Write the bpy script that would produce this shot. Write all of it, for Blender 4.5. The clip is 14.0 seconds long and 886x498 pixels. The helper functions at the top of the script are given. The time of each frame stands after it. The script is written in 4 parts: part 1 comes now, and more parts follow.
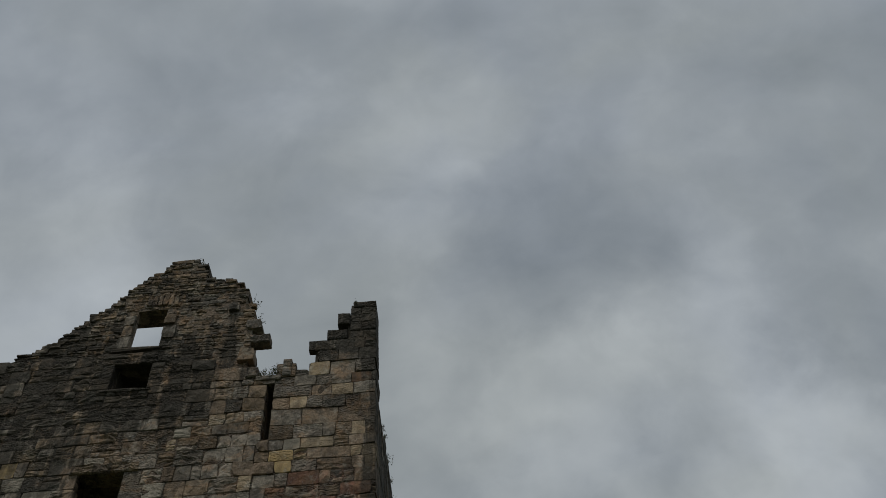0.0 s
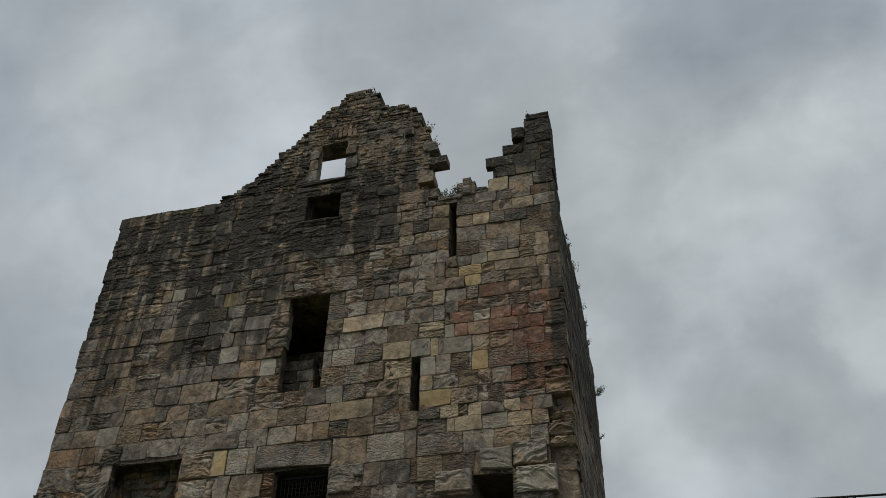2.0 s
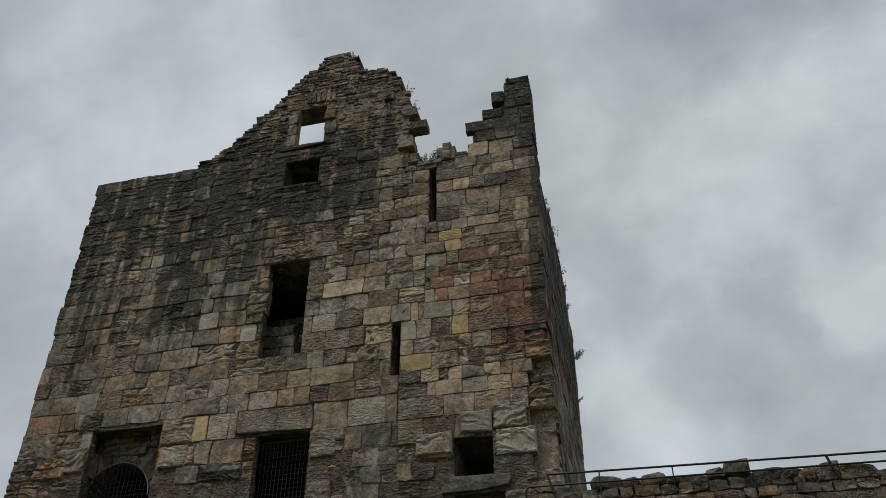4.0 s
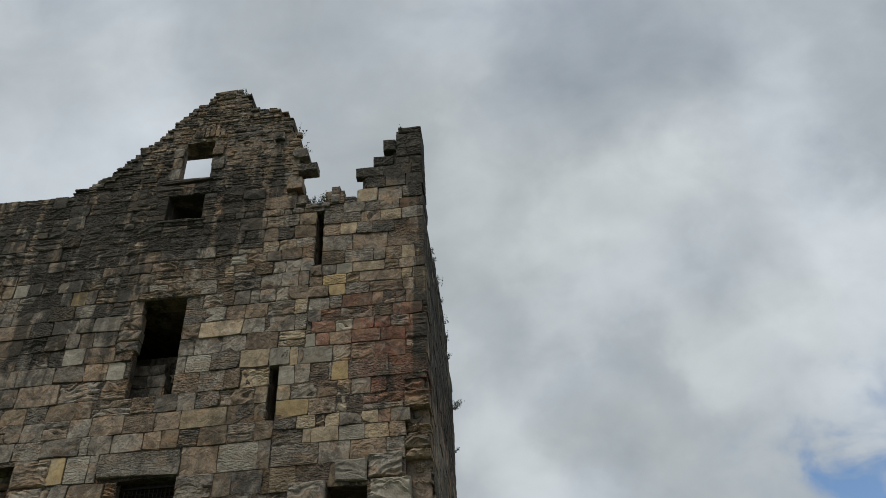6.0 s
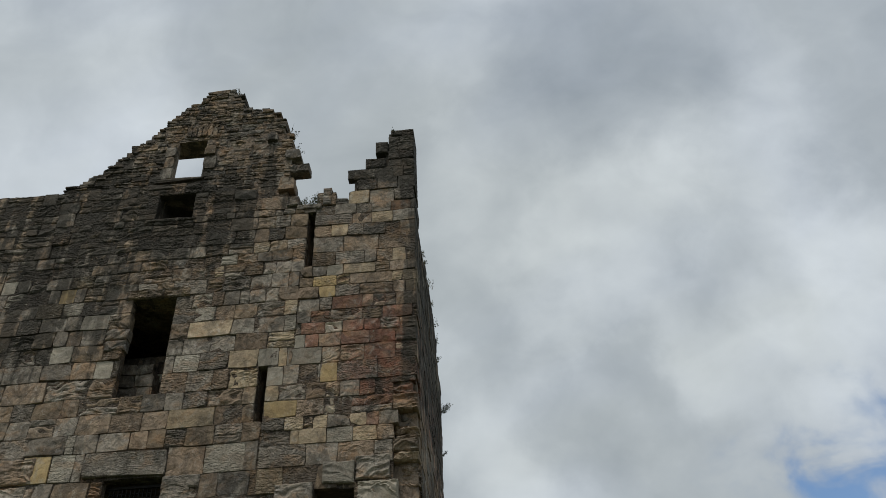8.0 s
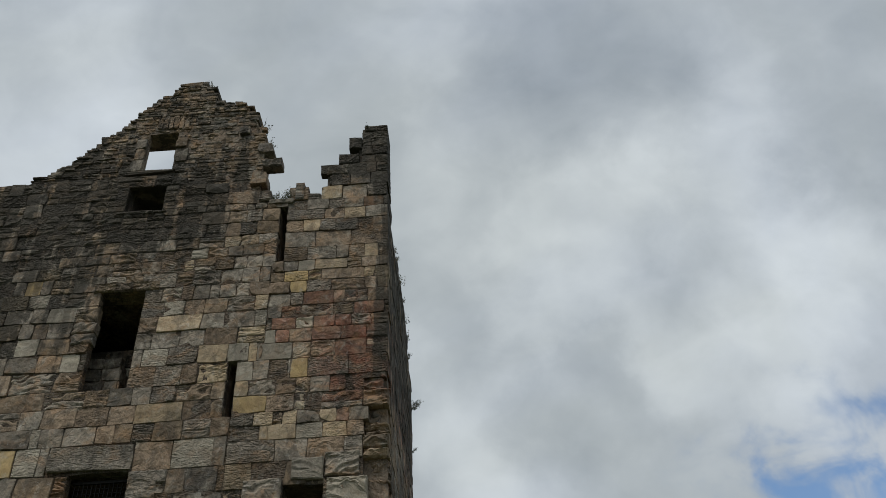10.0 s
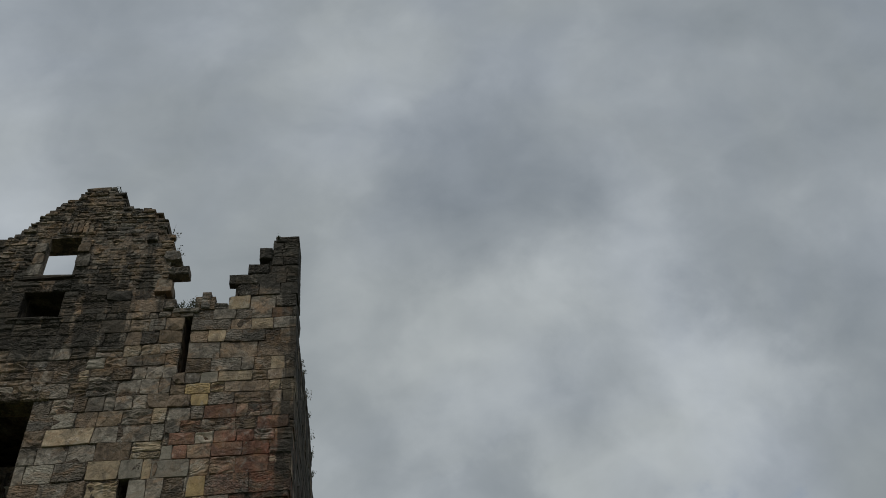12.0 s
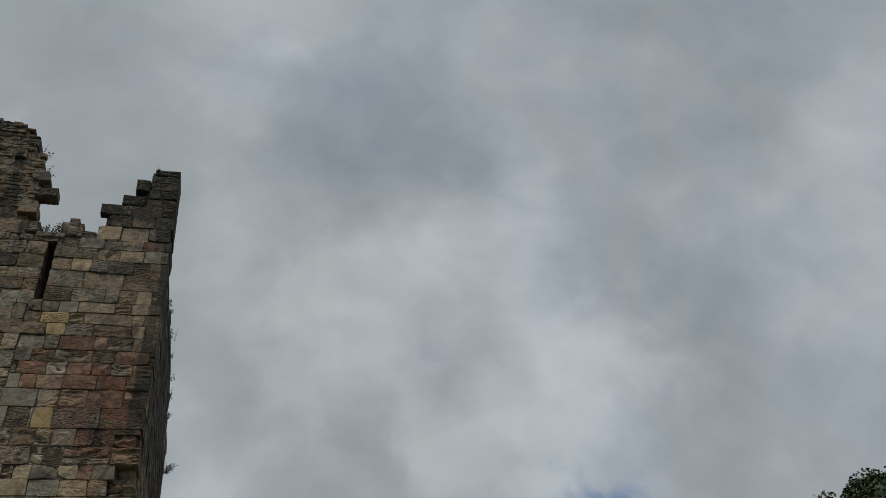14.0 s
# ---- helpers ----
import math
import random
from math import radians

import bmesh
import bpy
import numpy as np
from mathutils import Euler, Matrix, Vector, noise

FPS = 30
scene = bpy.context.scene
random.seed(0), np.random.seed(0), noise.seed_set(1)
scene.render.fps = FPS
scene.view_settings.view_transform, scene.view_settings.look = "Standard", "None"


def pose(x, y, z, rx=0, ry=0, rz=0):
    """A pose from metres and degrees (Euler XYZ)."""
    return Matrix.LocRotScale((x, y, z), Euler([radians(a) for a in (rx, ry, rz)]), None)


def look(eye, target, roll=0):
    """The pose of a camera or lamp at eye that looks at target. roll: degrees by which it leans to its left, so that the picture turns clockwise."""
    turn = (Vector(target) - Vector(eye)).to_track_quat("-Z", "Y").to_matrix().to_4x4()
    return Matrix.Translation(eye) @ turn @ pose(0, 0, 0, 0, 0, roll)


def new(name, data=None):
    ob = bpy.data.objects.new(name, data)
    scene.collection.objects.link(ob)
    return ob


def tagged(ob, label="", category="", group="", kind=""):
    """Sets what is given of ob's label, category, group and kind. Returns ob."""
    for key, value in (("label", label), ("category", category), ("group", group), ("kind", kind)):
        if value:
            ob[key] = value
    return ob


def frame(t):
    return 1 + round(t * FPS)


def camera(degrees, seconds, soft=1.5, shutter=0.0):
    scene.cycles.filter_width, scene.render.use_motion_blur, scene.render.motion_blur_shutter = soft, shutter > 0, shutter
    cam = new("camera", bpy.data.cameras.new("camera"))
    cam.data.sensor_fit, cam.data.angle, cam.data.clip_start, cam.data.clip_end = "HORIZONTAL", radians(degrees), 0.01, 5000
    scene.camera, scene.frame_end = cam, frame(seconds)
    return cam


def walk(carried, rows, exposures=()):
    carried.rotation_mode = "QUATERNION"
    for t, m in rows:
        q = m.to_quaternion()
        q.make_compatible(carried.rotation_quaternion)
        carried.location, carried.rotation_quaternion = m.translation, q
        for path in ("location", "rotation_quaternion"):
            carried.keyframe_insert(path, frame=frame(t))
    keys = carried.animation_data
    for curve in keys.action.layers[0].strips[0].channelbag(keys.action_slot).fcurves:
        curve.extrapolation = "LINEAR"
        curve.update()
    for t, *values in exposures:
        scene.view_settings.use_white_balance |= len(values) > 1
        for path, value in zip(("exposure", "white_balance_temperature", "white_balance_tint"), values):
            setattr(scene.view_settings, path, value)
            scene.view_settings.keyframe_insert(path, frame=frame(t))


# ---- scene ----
cam = camera(54.77, 14.0, soft=0.8)

# the camera stands on the ground in front of the tower and is turned by hand
walk(cam, [
    (0, pose(1.245, -13.5, 1.6, 140.25, 3.49, 2.38)),
    (0.5, pose(1.245, -13.5, 1.6, 136.98, 3.73, 2.92)),
    (1, pose(1.245, -13.5, 1.6, 134.38, 3.73, 2.97)),
    (1.5, pose(1.245, -13.5, 1.6, 130.34, 3.79, 4.00)),
    (1.8, pose(1.245, -13.5, 1.6, 129.11, 0.96, 9.51)),
    (2, pose(1.245, -13.5, 1.6, 128.06, -0.73, 14.53)),
    (2.2, pose(1.245, -13.5, 1.6, 126.52, -0.97, 15.67)),
    (4.3, pose(1.245, -13.5, 1.6, 125.79, 0.85, 12.36)),
    (4.5, pose(1.245, -13.5, 1.6, 126.04, 1.80, 10.70)),
    (5, pose(1.245, -13.5, 1.6, 128.46, 2.73, 7.13)),
    (5.5, pose(1.245, -13.5, 1.6, 128.61, 2.58, 5.81)),
    (6, pose(1.245, -13.5, 1.6, 128.69, 2.49, 5.67)),
    (6.5, pose(1.245, -13.5, 1.6, 128.69, 2.59, 5.48)),
    (7, pose(1.245, -13.5, 1.6, 128.74, 2.28, 5.08)),
    (7.5, pose(1.245, -13.5, 1.6, 128.87, 2.09, 4.72)),
    (8, pose(1.245, -13.5, 1.6, 128.87, 2.18, 4.64)),
    (8.2, pose(1.245, -13.5, 1.6, 128.83, 2.20, 4.64)),
    (10.3, pose(1.245, -13.5, 1.6, 128.49, 3.38, 2.30)),
    (10.5, pose(1.245, -13.5, 1.6, 128.44, 4.05, 2.30)),
    (11, pose(1.245, -13.5, 1.6, 133.45, 4.23, 1.76)),
    (11.5, pose(1.245, -13.5, 1.6, 136.03, 5.37, -0.63)),
    (12, pose(1.245, -13.5, 1.6, 135.80, 5.75, -2.63)),
    (12.5, pose(1.245, -13.5, 1.6, 135.64, 4.81, -4.15)),
    (13, pose(1.245, -13.5, 1.6, 135.40, 4.61, -4.94)),
    (13.5, pose(1.245, -13.5, 1.6, 134.80, 4.01, -6.24)),
    (14, pose(1.245, -13.5, 1.6, 132.10, 6.33, -12.94)),
], exposures=[(0.0, -0.44), (0.5, -0.43), (1.0, -0.34), (1.5, -0.16), (2.0, 0.0), (2.2, 0.04), (4.5, 0.14), (5.5, 0.17), (8.2, 0.18), (10.5, 0.17), (11.0, 0.02), (11.5, -0.20), (12.0, -0.32), (13.0, -0.28), (14.0, -0.23)])

# ---- world, sun ----
SUN_EL, SUN_AZ = radians(62), radians(214)  # azimuth from +y towards +x


def heading(az, el):
    a, e = radians(az), radians(el)
    return (math.sin(a) * math.cos(e), math.cos(a) * math.cos(e), math.sin(e))


def make_world():
    w = bpy.data.worlds.new("sky")
    scene.world = w
    w.use_nodes = True
    nt = w.node_tree
    nt.nodes.clear()
    N = nt.nodes.new

    def link(a, b):
        nt.links.new(a, b)

    def math_node(op, a, b=None, clamp=False):
        n = N("ShaderNodeMath")
        n.operation, n.use_clamp = op, clamp
        for i, v in enumerate((a, b)):
            if v is None:
                continue
            if isinstance(v, (int, float)):
                n.inputs[i].default_value = v
            else:
                link(v, n.inputs[i])
        return n.outputs[0]

    def blob(az, el, size):
        """1 in the middle of a soft round cloud bank in that direction, 0 beyond its size in degrees."""
        d = N("ShaderNodeVectorMath")
        d.operation = "DOT_PRODUCT"
        link(bent, d.inputs[0])
        d.inputs[1].default_value = heading(az, el)
        r = N("ShaderNodeMapRange")
        r.interpolation_type = "SMOOTHSTEP"
        r.inputs["From Min"].default_value = math.cos(radians(size))
        r.inputs["From Max"].default_value = 1.0
        link(d.outputs["Value"], r.inputs["Value"])
        return r.outputs[0]

    def cloud_noise(scale, detail, rough, shift, dist=0.0):
        m = N("ShaderNodeMapping")
        m.inputs["Location"].default_value = shift
        m.inputs["Rotation"].default_value = (0, 0, radians(35))
        m.inputs["Scale"].default_value = (scale, scale * 1.5, scale * 1.2)
        link(coord, m.inputs["Vector"])
        n = N("ShaderNodeTexNoise")
        n.inputs["Scale"].default_value = 1.0
        n.inputs["Detail"].default_value = detail
        n.inputs["Roughness"].default_value = rough
        n.inputs["Distortion"].default_value = dist
        link(m.outputs[0], n.inputs["Vector"])
        return n.outputs["Fac"]

    tc = N("ShaderNodeTexCoord")
    coord = tc.outputs["Generated"]
    # bend the directions a little so that the cloud banks have ragged edges
    wob = N("ShaderNodeTexNoise")
    wob.inputs["Scale"].default_value = 5.0
    wob.inputs["Detail"].default_value = 7.0
    wob.inputs["Roughness"].default_value = 0.55
    link(coord, wob.inputs["Vector"])
    sub = N("ShaderNodeVectorMath")
    sub.operation = "SUBTRACT"
    link(wob.outputs["Color"], sub.inputs[0])
    sub.inputs[1].default_value = (0.5, 0.5, 0.5)
    mad = N("ShaderNodeVectorMath")
    mad.operation = "MULTIPLY_ADD"
    link(sub.outputs[0], mad.inputs[0])
    mad.inputs[1].default_value = (0.30, 0.30, 0.30)
    link(coord, mad.inputs[2])
    nrm = N("ShaderNodeVectorMath")
    nrm.operation = "NORMALIZE"
    link(mad.outputs[0], nrm.inputs[0])
    bent = nrm.outputs[0]

    base = cloud_noise(3.4, 8, 0.5, (3.1, 1.2, 0.4), 0.3)
    fine = cloud_noise(6.5, 6, 0.50, (1.7, 4.2, 2.0), 0.2)
    val = math_node("MULTIPLY_ADD", base, 0.34)
    val.node.inputs[2].default_value = 0.085
    f2 = math_node("MULTIPLY", fine, 0.43)
    val = math_node("ADD", val, f2)
    curl = cloud_noise(12.0, 4, 0.50, (4.4, 8.1, 3.3), 0.6)
    val = math_node("ADD", val, math_node("MULTIPLY", math_node("SUBTRACT", curl, 0.5), 0.22))
    for az, el, size, gain in BANKS:
        val = math_node("ADD", val, math_node("MULTIPLY", blob(az, el, size), gain))
    # colour of the cloud from its thickness
    ramp = N("ShaderNodeValToRGB")
    e = ramp.color_ramp.elements
    e[0].position, e[0].color = 0.22, (0.262, 0.297, 0.333, 1)
    e[1].position, e[1].color = 0.82, (0.585, 0.625, 0.655, 1)
    mid = ramp.color_ramp.elements.new(0.48)
    mid.color = (0.375, 0.412, 0.447, 1)
    link(val, ramp.inputs[0])
    # thin cloud is a little warmer in some places, bluer in others
    tone = N("ShaderNodeValToRGB")
    tone.color_ramp.elements[0].position, tone.color_ramp.elements[0].color = 0.38, (0.998, 1.002, 0.97, 1)
    tone.color_ramp.elements[1].position, tone.color_ramp.elements[1].color = 0.60, (0.982, 1.0, 1.028, 1)
    link(cloud_noise(2.2, 4, 0.5, (7.3, 2.2, 5.1), 0.4), tone.inputs[0])
    tint = N("ShaderNodeMix")
    tint.data_type, tint.blend_type = "RGBA", "MULTIPLY"
    tint.inputs["Factor"].default_value = 1.0
    link(ramp.outputs[0], tint.inputs["A"])
    link(tone.outputs[0], tint.inputs["B"])
    # the clear gap
    sky = N("ShaderNodeTexSky")
    sky.sky_type = "NISHITA"
    sky.sun_disc = False
    sky.sun_elevation, sky.sun_rotation = SUN_EL, SUN_AZ
    sky.air_density, sky.dust_density = 1.0, 0.3
    blue = N("ShaderNodeMix")
    blue.data_type, blue.blend_type = "RGBA", "MULTIPLY"
    blue.inputs["Factor"].default_value = 1.0
    link(sky.outputs[0], blue.inputs["A"])
    blue.inputs["B"].default_value = (0.082, 0.100, 0.113, 1)
    gap = None
    for az, el, size, gain in GAPS:
        g = math_node("MULTIPLY", blob(az, el, size), gain)
        gap = g if gap is None else math_node("ADD", gap, g)
    wisps = math_node("SUBTRACT", fine, 0.5)
    wisps = math_node("ADD", math_node("MULTIPLY", wisps, 3.6), math_node("MULTIPLY", math_node("SUBTRACT", curl, 0.5), 5.0))
    gap2 = math_node("MULTIPLY", gap, math_node("SUBTRACT", 1.0, wisps))
    gr = N("ShaderNodeMapRange")
    gr.interpolation_type = "SMOOTHSTEP"
    gr.inputs["From Min"].default_value = 0.10
    gr.inputs["From Max"].default_value = 2.6
    gr.inputs["To Max"].default_value = 0.88
    link(gap2, gr.inputs["Value"])
    mix = N("ShaderNodeMix")
    mix.data_type = "RGBA"
    link(gr.outputs[0], mix.inputs["Factor"])
    link(tint.outputs["Result"], mix.inputs["A"])
    link(blue.outputs["Result"], mix.inputs["B"])
    bg = N("ShaderNodeBackground")
    bg.inputs["Strength"].default_value = 1.0
    link(mix.outputs["Result"], bg.inputs["Color"])
    out = N("ShaderNodeOutputWorld")
    link(bg.outputs[0], out.inputs["Surface"])


# cloud banks: azimuth, elevation, radius in degrees, brighter or darker
BANKS = [
    (22, 40.5, 9, 0.12), (9.5, 38.3, 8, 0.15), (23, 30, 10, 0.14), (-37, 43, 12, 0.18), (5, 23, 10, 0.16), (27, 31, 8, 0.08),
    (-3, 56, 10, 0.08), (36, 46, 10, 0.07), (50, 35, 9, 0.08), (10, 32, 7, 0.08), (12, 44, 6, 0.07),
    (15.5, 48.5, 9, -0.14), (43, 49, 11, -0.11), (-26, 57, 6, -0.05), (31, 38, 6, -0.11), (39, 34, 7, -0.09), (11, 26, 6, -0.14), (19, 34, 5, -0.08), (24, 45, 5, -0.06),
]
GAPS = [(24.4, 20.6, 7.2, 1.3), (29, 19.5, 5, 0.5), (20.2, 20.0, 5.4, 0.95)]
make_world()

sun = new("sun", bpy.data.lights.new("sun", "SUN"))
sun.data.energy, sun.data.angle, sun.data.color = 1.58, radians(20), (1.0, 0.95, 0.88)
sx, sy, sz = math.sin(SUN_AZ) * math.cos(SUN_EL), math.cos(SUN_AZ) * math.cos(SUN_EL), math.sin(SUN_EL)
sun.matrix_world = look((40 * sx, 40 * sy, 40 * sz), (0, 0, 0))


# ---- materials ----
def node_mat(name):
    m = bpy.data.materials.new(name)
    m.use_nodes = True
    nt = m.node_tree
    return m, nt, nt.nodes["Principled BSDF"]


def mnode(nt, op, a, b=0.5, c=None, clamp=False):
    n = nt.nodes.new("ShaderNodeMath")
    n.operation, n.use_clamp = op, clamp
    for i, v in enumerate((a, b, c)):
        if v is None:
            continue
        if isinstance(v, (int, float)):
            n.inputs[i].default_value = v
        else:
            nt.links.new(v, n.inputs[i])
    return n.outputs[0]


def ramp01(nt, value, lo, hi, out_lo=0.0, out_hi=1.0):
    n = nt.nodes.new("ShaderNodeMapRange")
    n.interpolation_type = "SMOOTHSTEP"
    for key, v in (("From Min", lo), ("From Max", hi), ("To Min", out_lo), ("To Max", out_hi)):
        n.inputs[key].default_value = v
    nt.links.new(value, n.inputs["Value"])
    return n.outputs[0]


def noise_at(nt, vec, scale, detail=4.0, rough=0.55, dist=0.0):
    mp = nt.nodes.new("ShaderNodeMapping")
    mp.inputs["Scale"].default_value = scale if isinstance(scale, tuple) else (scale,) * 3
    nt.links.new(vec, mp.inputs["Vector"])
    n = nt.nodes.new("ShaderNodeTexNoise")
    n.inputs["Scale"].default_value = 1.0
    n.inputs["Detail"].default_value = detail
    n.inputs["Roughness"].default_value = rough
    n.inputs["Distortion"].default_value = dist
    nt.links.new(mp.outputs[0], n.inputs["Vector"])
    return n.outputs["Fac"]


def mix_rgb(nt, fac, a, b, mode="MIX"):
    n = nt.nodes.new("ShaderNodeMix")
    n.data_type, n.blend_type = "RGBA", mode
    for key, v in (("Factor", fac), ("A", a), ("B", b)):
        s = n.inputs[key]
        if isinstance(v, (int, float)):
            s.default_value = v
        elif isinstance(v, tuple):
            s.default_value = (*v, 1)
        else:
            nt.links.new(v, s)
    return n.outputs["Result"]


def stone_material(name, a, b, relief=1.0, crust=1.0, dirt=1.0):
    """Weathered sandstone: two tones by the stone, mottling, lichen, black crust in streaks below the wallhead, worn bedding."""
    m, nt, bsdf = node_mat(name)
    geo = nt.nodes.new("ShaderNodeNewGeometry")
    info = nt.nodes.new("ShaderNodeObjectInfo")
    pos = geo.outputs["Position"]
    rnd = mnode(nt, "FRACT", mnode(nt, "ADD", info.outputs["Random"], geo.outputs["Random Per Island"]))
    rnd2 = mnode(nt, "FRACT", mnode(nt, "MULTIPLY", rnd, 17.31))
    rnd3 = mnode(nt, "FRACT", mnode(nt, "MULTIPLY", rnd, 41.7))
    # each stone has its own patch of grain
    off = nt.nodes.new("ShaderNodeCombineXYZ")
    for i, r in enumerate((rnd, rnd2, rnd3)):
        nt.links.new(mnode(nt, "MULTIPLY", r, 37.0), off.inputs[i])
    own = nt.nodes.new("ShaderNodeVectorMath")
    nt.links.new(pos, own.inputs[0])
    nt.links.new(off.outputs[0], own.inputs[1])
    own = own.outputs[0]
    col = mix_rgb(nt, rnd, a, b)
    # weathering that draws neighbouring stones together
    film = noise_at(nt, pos, (2.1, 2.1, 2.4), 6, 0.66, 0.8)
    col = mix_rgb(nt, ramp01(nt, film, 0.38, 0.64, 0.0, 0.50 * dirt), col, (0.225, 0.176, 0.124))
    # red iron-rich beds towards the corner
    whole = nt.nodes.new("ShaderNodeSeparateXYZ")
    nt.links.new(pos, whole.inputs[0])
    wx, wz = whole.outputs[0], whole.outputs[2]
    near = mnode(nt, "MULTIPLY", ramp01(nt, wx, -2.3, -0.8), mnode(nt, "MULTIPLY", ramp01(nt, wz, 8.7, 9.7), ramp01(nt, wz, 12.0, 10.8)))
    ruddy = noise_at(nt, pos, (1.5, 1.5, 3.4), 6, 0.68, 1.0)
    col = mix_rgb(nt, mnode(nt, "MULTIPLY", near, ramp01(nt, mnode(nt, "MULTIPLY_ADD", rnd3, 0.10, ruddy), 0.47, 0.64, 0.0, 0.70 * dirt)), col, (0.262, 0.098, 0.058))
    # iron staining that runs over several stones
    hue = noise_at(nt, pos, (1.9, 1.9, 2.4), 5, 0.62, 1.0)
    col = mix_rgb(nt, ramp01(nt, hue, 0.49, 0.64, 0.0, 0.58 * dirt), col, (0.27, 0.160, 0.082))
    damp = noise_at(nt, pos, (3.1, 3.1, 2.2), 5, 0.62, 0.5)
    col = mix_rgb(nt, ramp01(nt, damp, 0.50, 0.66, 0.0, 0.62 * dirt), col, (0.078, 0.072, 0.062))
    wide = noise_at(nt, pos, (1.1, 1.1, 1.3), 4, 0.6, 0.6)
    col = mix_rgb(nt, ramp01(nt, wide, 0.44, 0.66, 0.0, 0.35 * dirt), col, tuple(0.55 * x + 0.012 for x in a))
    soot = noise_at(nt, pos, (1.7, 1.7, 1.2), 7, 0.68, 1.2)
    col = mix_rgb(nt, ramp01(nt, soot, 0.49, 0.62, 0.0, 0.62 * dirt), col, (0.064, 0.056, 0.047))
    bleach = noise_at(nt, pos, (2.6, 2.6, 1.9), 6, 0.66, 0.9)
    col = mix_rgb(nt, ramp01(nt, bleach, 0.53, 0.67, 0.0, 0.52), col, (0.36, 0.33, 0.275))
    mott = noise_at(nt, own, (5, 5, 4.5), 7, 0.66, 0.9)
    col = mix_rgb(nt, ramp01(nt, mott, 0.45, 0.64, 0.0, 0.60 * dirt), col, tuple(x * 0.38 for x in a))
    speck = noise_at(nt, own, (30, 30, 26), 4, 0.7)
    col = mix_rgb(nt, ramp01(nt, speck, 0.53, 0.66, 0.0, 0.30), col, tuple(x * 0.32 for x in a))
    pale = noise_at(nt, own, (9, 9, 8), 6, 0.7, 0.6)
    col = mix_rgb(nt, ramp01(nt, pale, 0.56, 0.70, 0.0, 0.45), col, tuple(0.6 * x + 0.20 for x in b))
    val = mnode(nt, "MULTIPLY_ADD", rnd2, 0.78, 0.88)
    g = nt.nodes.new("ShaderNodeCombineXYZ")
    for i in range(3):
        nt.links.new(val, g.inputs[i])
    col = mix_rgb(nt, 1.0, col, g.outputs[0], "MULTIPLY")
    # black crust: dense under the wallhead, breaking into long streaks lower down
    sep = nt.nodes.new("ShaderNodeSeparateXYZ")
    nt.links.new(pos, sep.inputs[0])
    px, pz = sep.outputs[0], sep.outputs[2]
    broad = noise_at(nt, pos, (0.7, 0.7, 0.5), 3, 0.5)
    bz = mnode(nt, "MULTIPLY_ADD", broad, 2.0, pz)
    bx = mnode(nt, "MULTIPLY_ADD", broad, 2.0, px)
    head = mnode(nt, "MULTIPLY", ramp01(nt, bz, 12.9, 14.6), ramp01(nt, bx, -0.9, -3.2, 0.05, 1.0))
    head = mnode(nt, "MULTIPLY", head, ramp01(nt, pz, 15.0, 15.7, 0.88, 0.52))
    crown = mnode(nt, "MULTIPLY", ramp01(nt, pz, 14.2, 14.65), ramp01(nt, px, -2.1, -1.5))
    run = mnode(nt, "MULTIPLY", ramp01(nt, bz, 9.6, 12.4, 0.0, 0.72), ramp01(nt, bx, -3.6, -5.2))
    quoin = mnode(nt, "MULTIPLY", mnode(nt, "MULTIPLY", ramp01(nt, px, -0.44, -0.16), ramp01(nt, pz, 8.8, 10.2)), 0.85)
    zone = mnode(nt, "MAXIMUM", mnode(nt, "MAXIMUM", head, run), mnode(nt, "MAXIMUM", quoin, crown))
    streak = noise_at(nt, pos, (3.0, 3.0, 0.22), 5, 0.58, 0.2)
    patch = noise_at(nt, pos, (5.5, 5.5, 4.0), 5, 0.65, 0.5)
    st = mnode(nt, "MULTIPLY_ADD", streak, 0.74, mnode(nt, "MULTIPLY", patch, 0.26))
    st = mnode(nt, "ADD", st, mnode(nt, "MULTIPLY_ADD", zone, 0.25, mnode(nt, "MULTIPLY", rnd3, 0.05)))
    k = mnode(nt, "MULTIPLY", ramp01(nt, st, 0.625, 0.725, 0.0, 0.84 * crust), ramp01(nt, zone, 0.02, 0.25))
    col = mix_rgb(nt, k, col, (0.047, 0.043, 0.035))
    # grey-green lichen in small spots
    lich = noise_at(nt, pos, 22.0, 3, 0.6)
    lich2 = mnode(nt, "MULTIPLY", ramp01(nt, lich, 0.62, 0.72), ramp01(nt, noise_at(nt, pos, 1.7, 2), 0.48, 0.62))
    col = mix_rgb(nt, mnode(nt, "MULTIPLY", lich2, 0.5), col, (0.26, 0.27, 0.20))
    nt.links.new(col, bsdf.inputs["Base Color"])
    bsdf.inputs["Roughness"].default_value = 0.93
    bsdf.inputs["Specular IOR Level"].default_value = 0.25
    # relief: pits and, on some stones, twisted worn bedding
    pits = noise_at(nt, own, (22, 22, 18), 5, 0.7, 0.4)
    bed = noise_at(nt, own, (3.0, 3.0, 8.0), 2, 0.5, 3.0)
    knots = noise_at(nt, own, (8, 8, 9), 3, 0.55, 2.8)
    lump = noise_at(nt, own, (6, 6, 5), 4, 0.55, 0.6)
    worn = ramp01(nt, rnd3, 0.62, 0.85, 0.0, 1.5)
    h = mnode(nt, "MULTIPLY_ADD", pits, 0.30, mnode(nt, "MULTIPLY", lump, 0.9))
    h = mnode(nt, "ADD", h, mnode(nt, "MULTIPLY", worn, mnode(nt, "MULTIPLY_ADD", bed, 0.9, knots)))
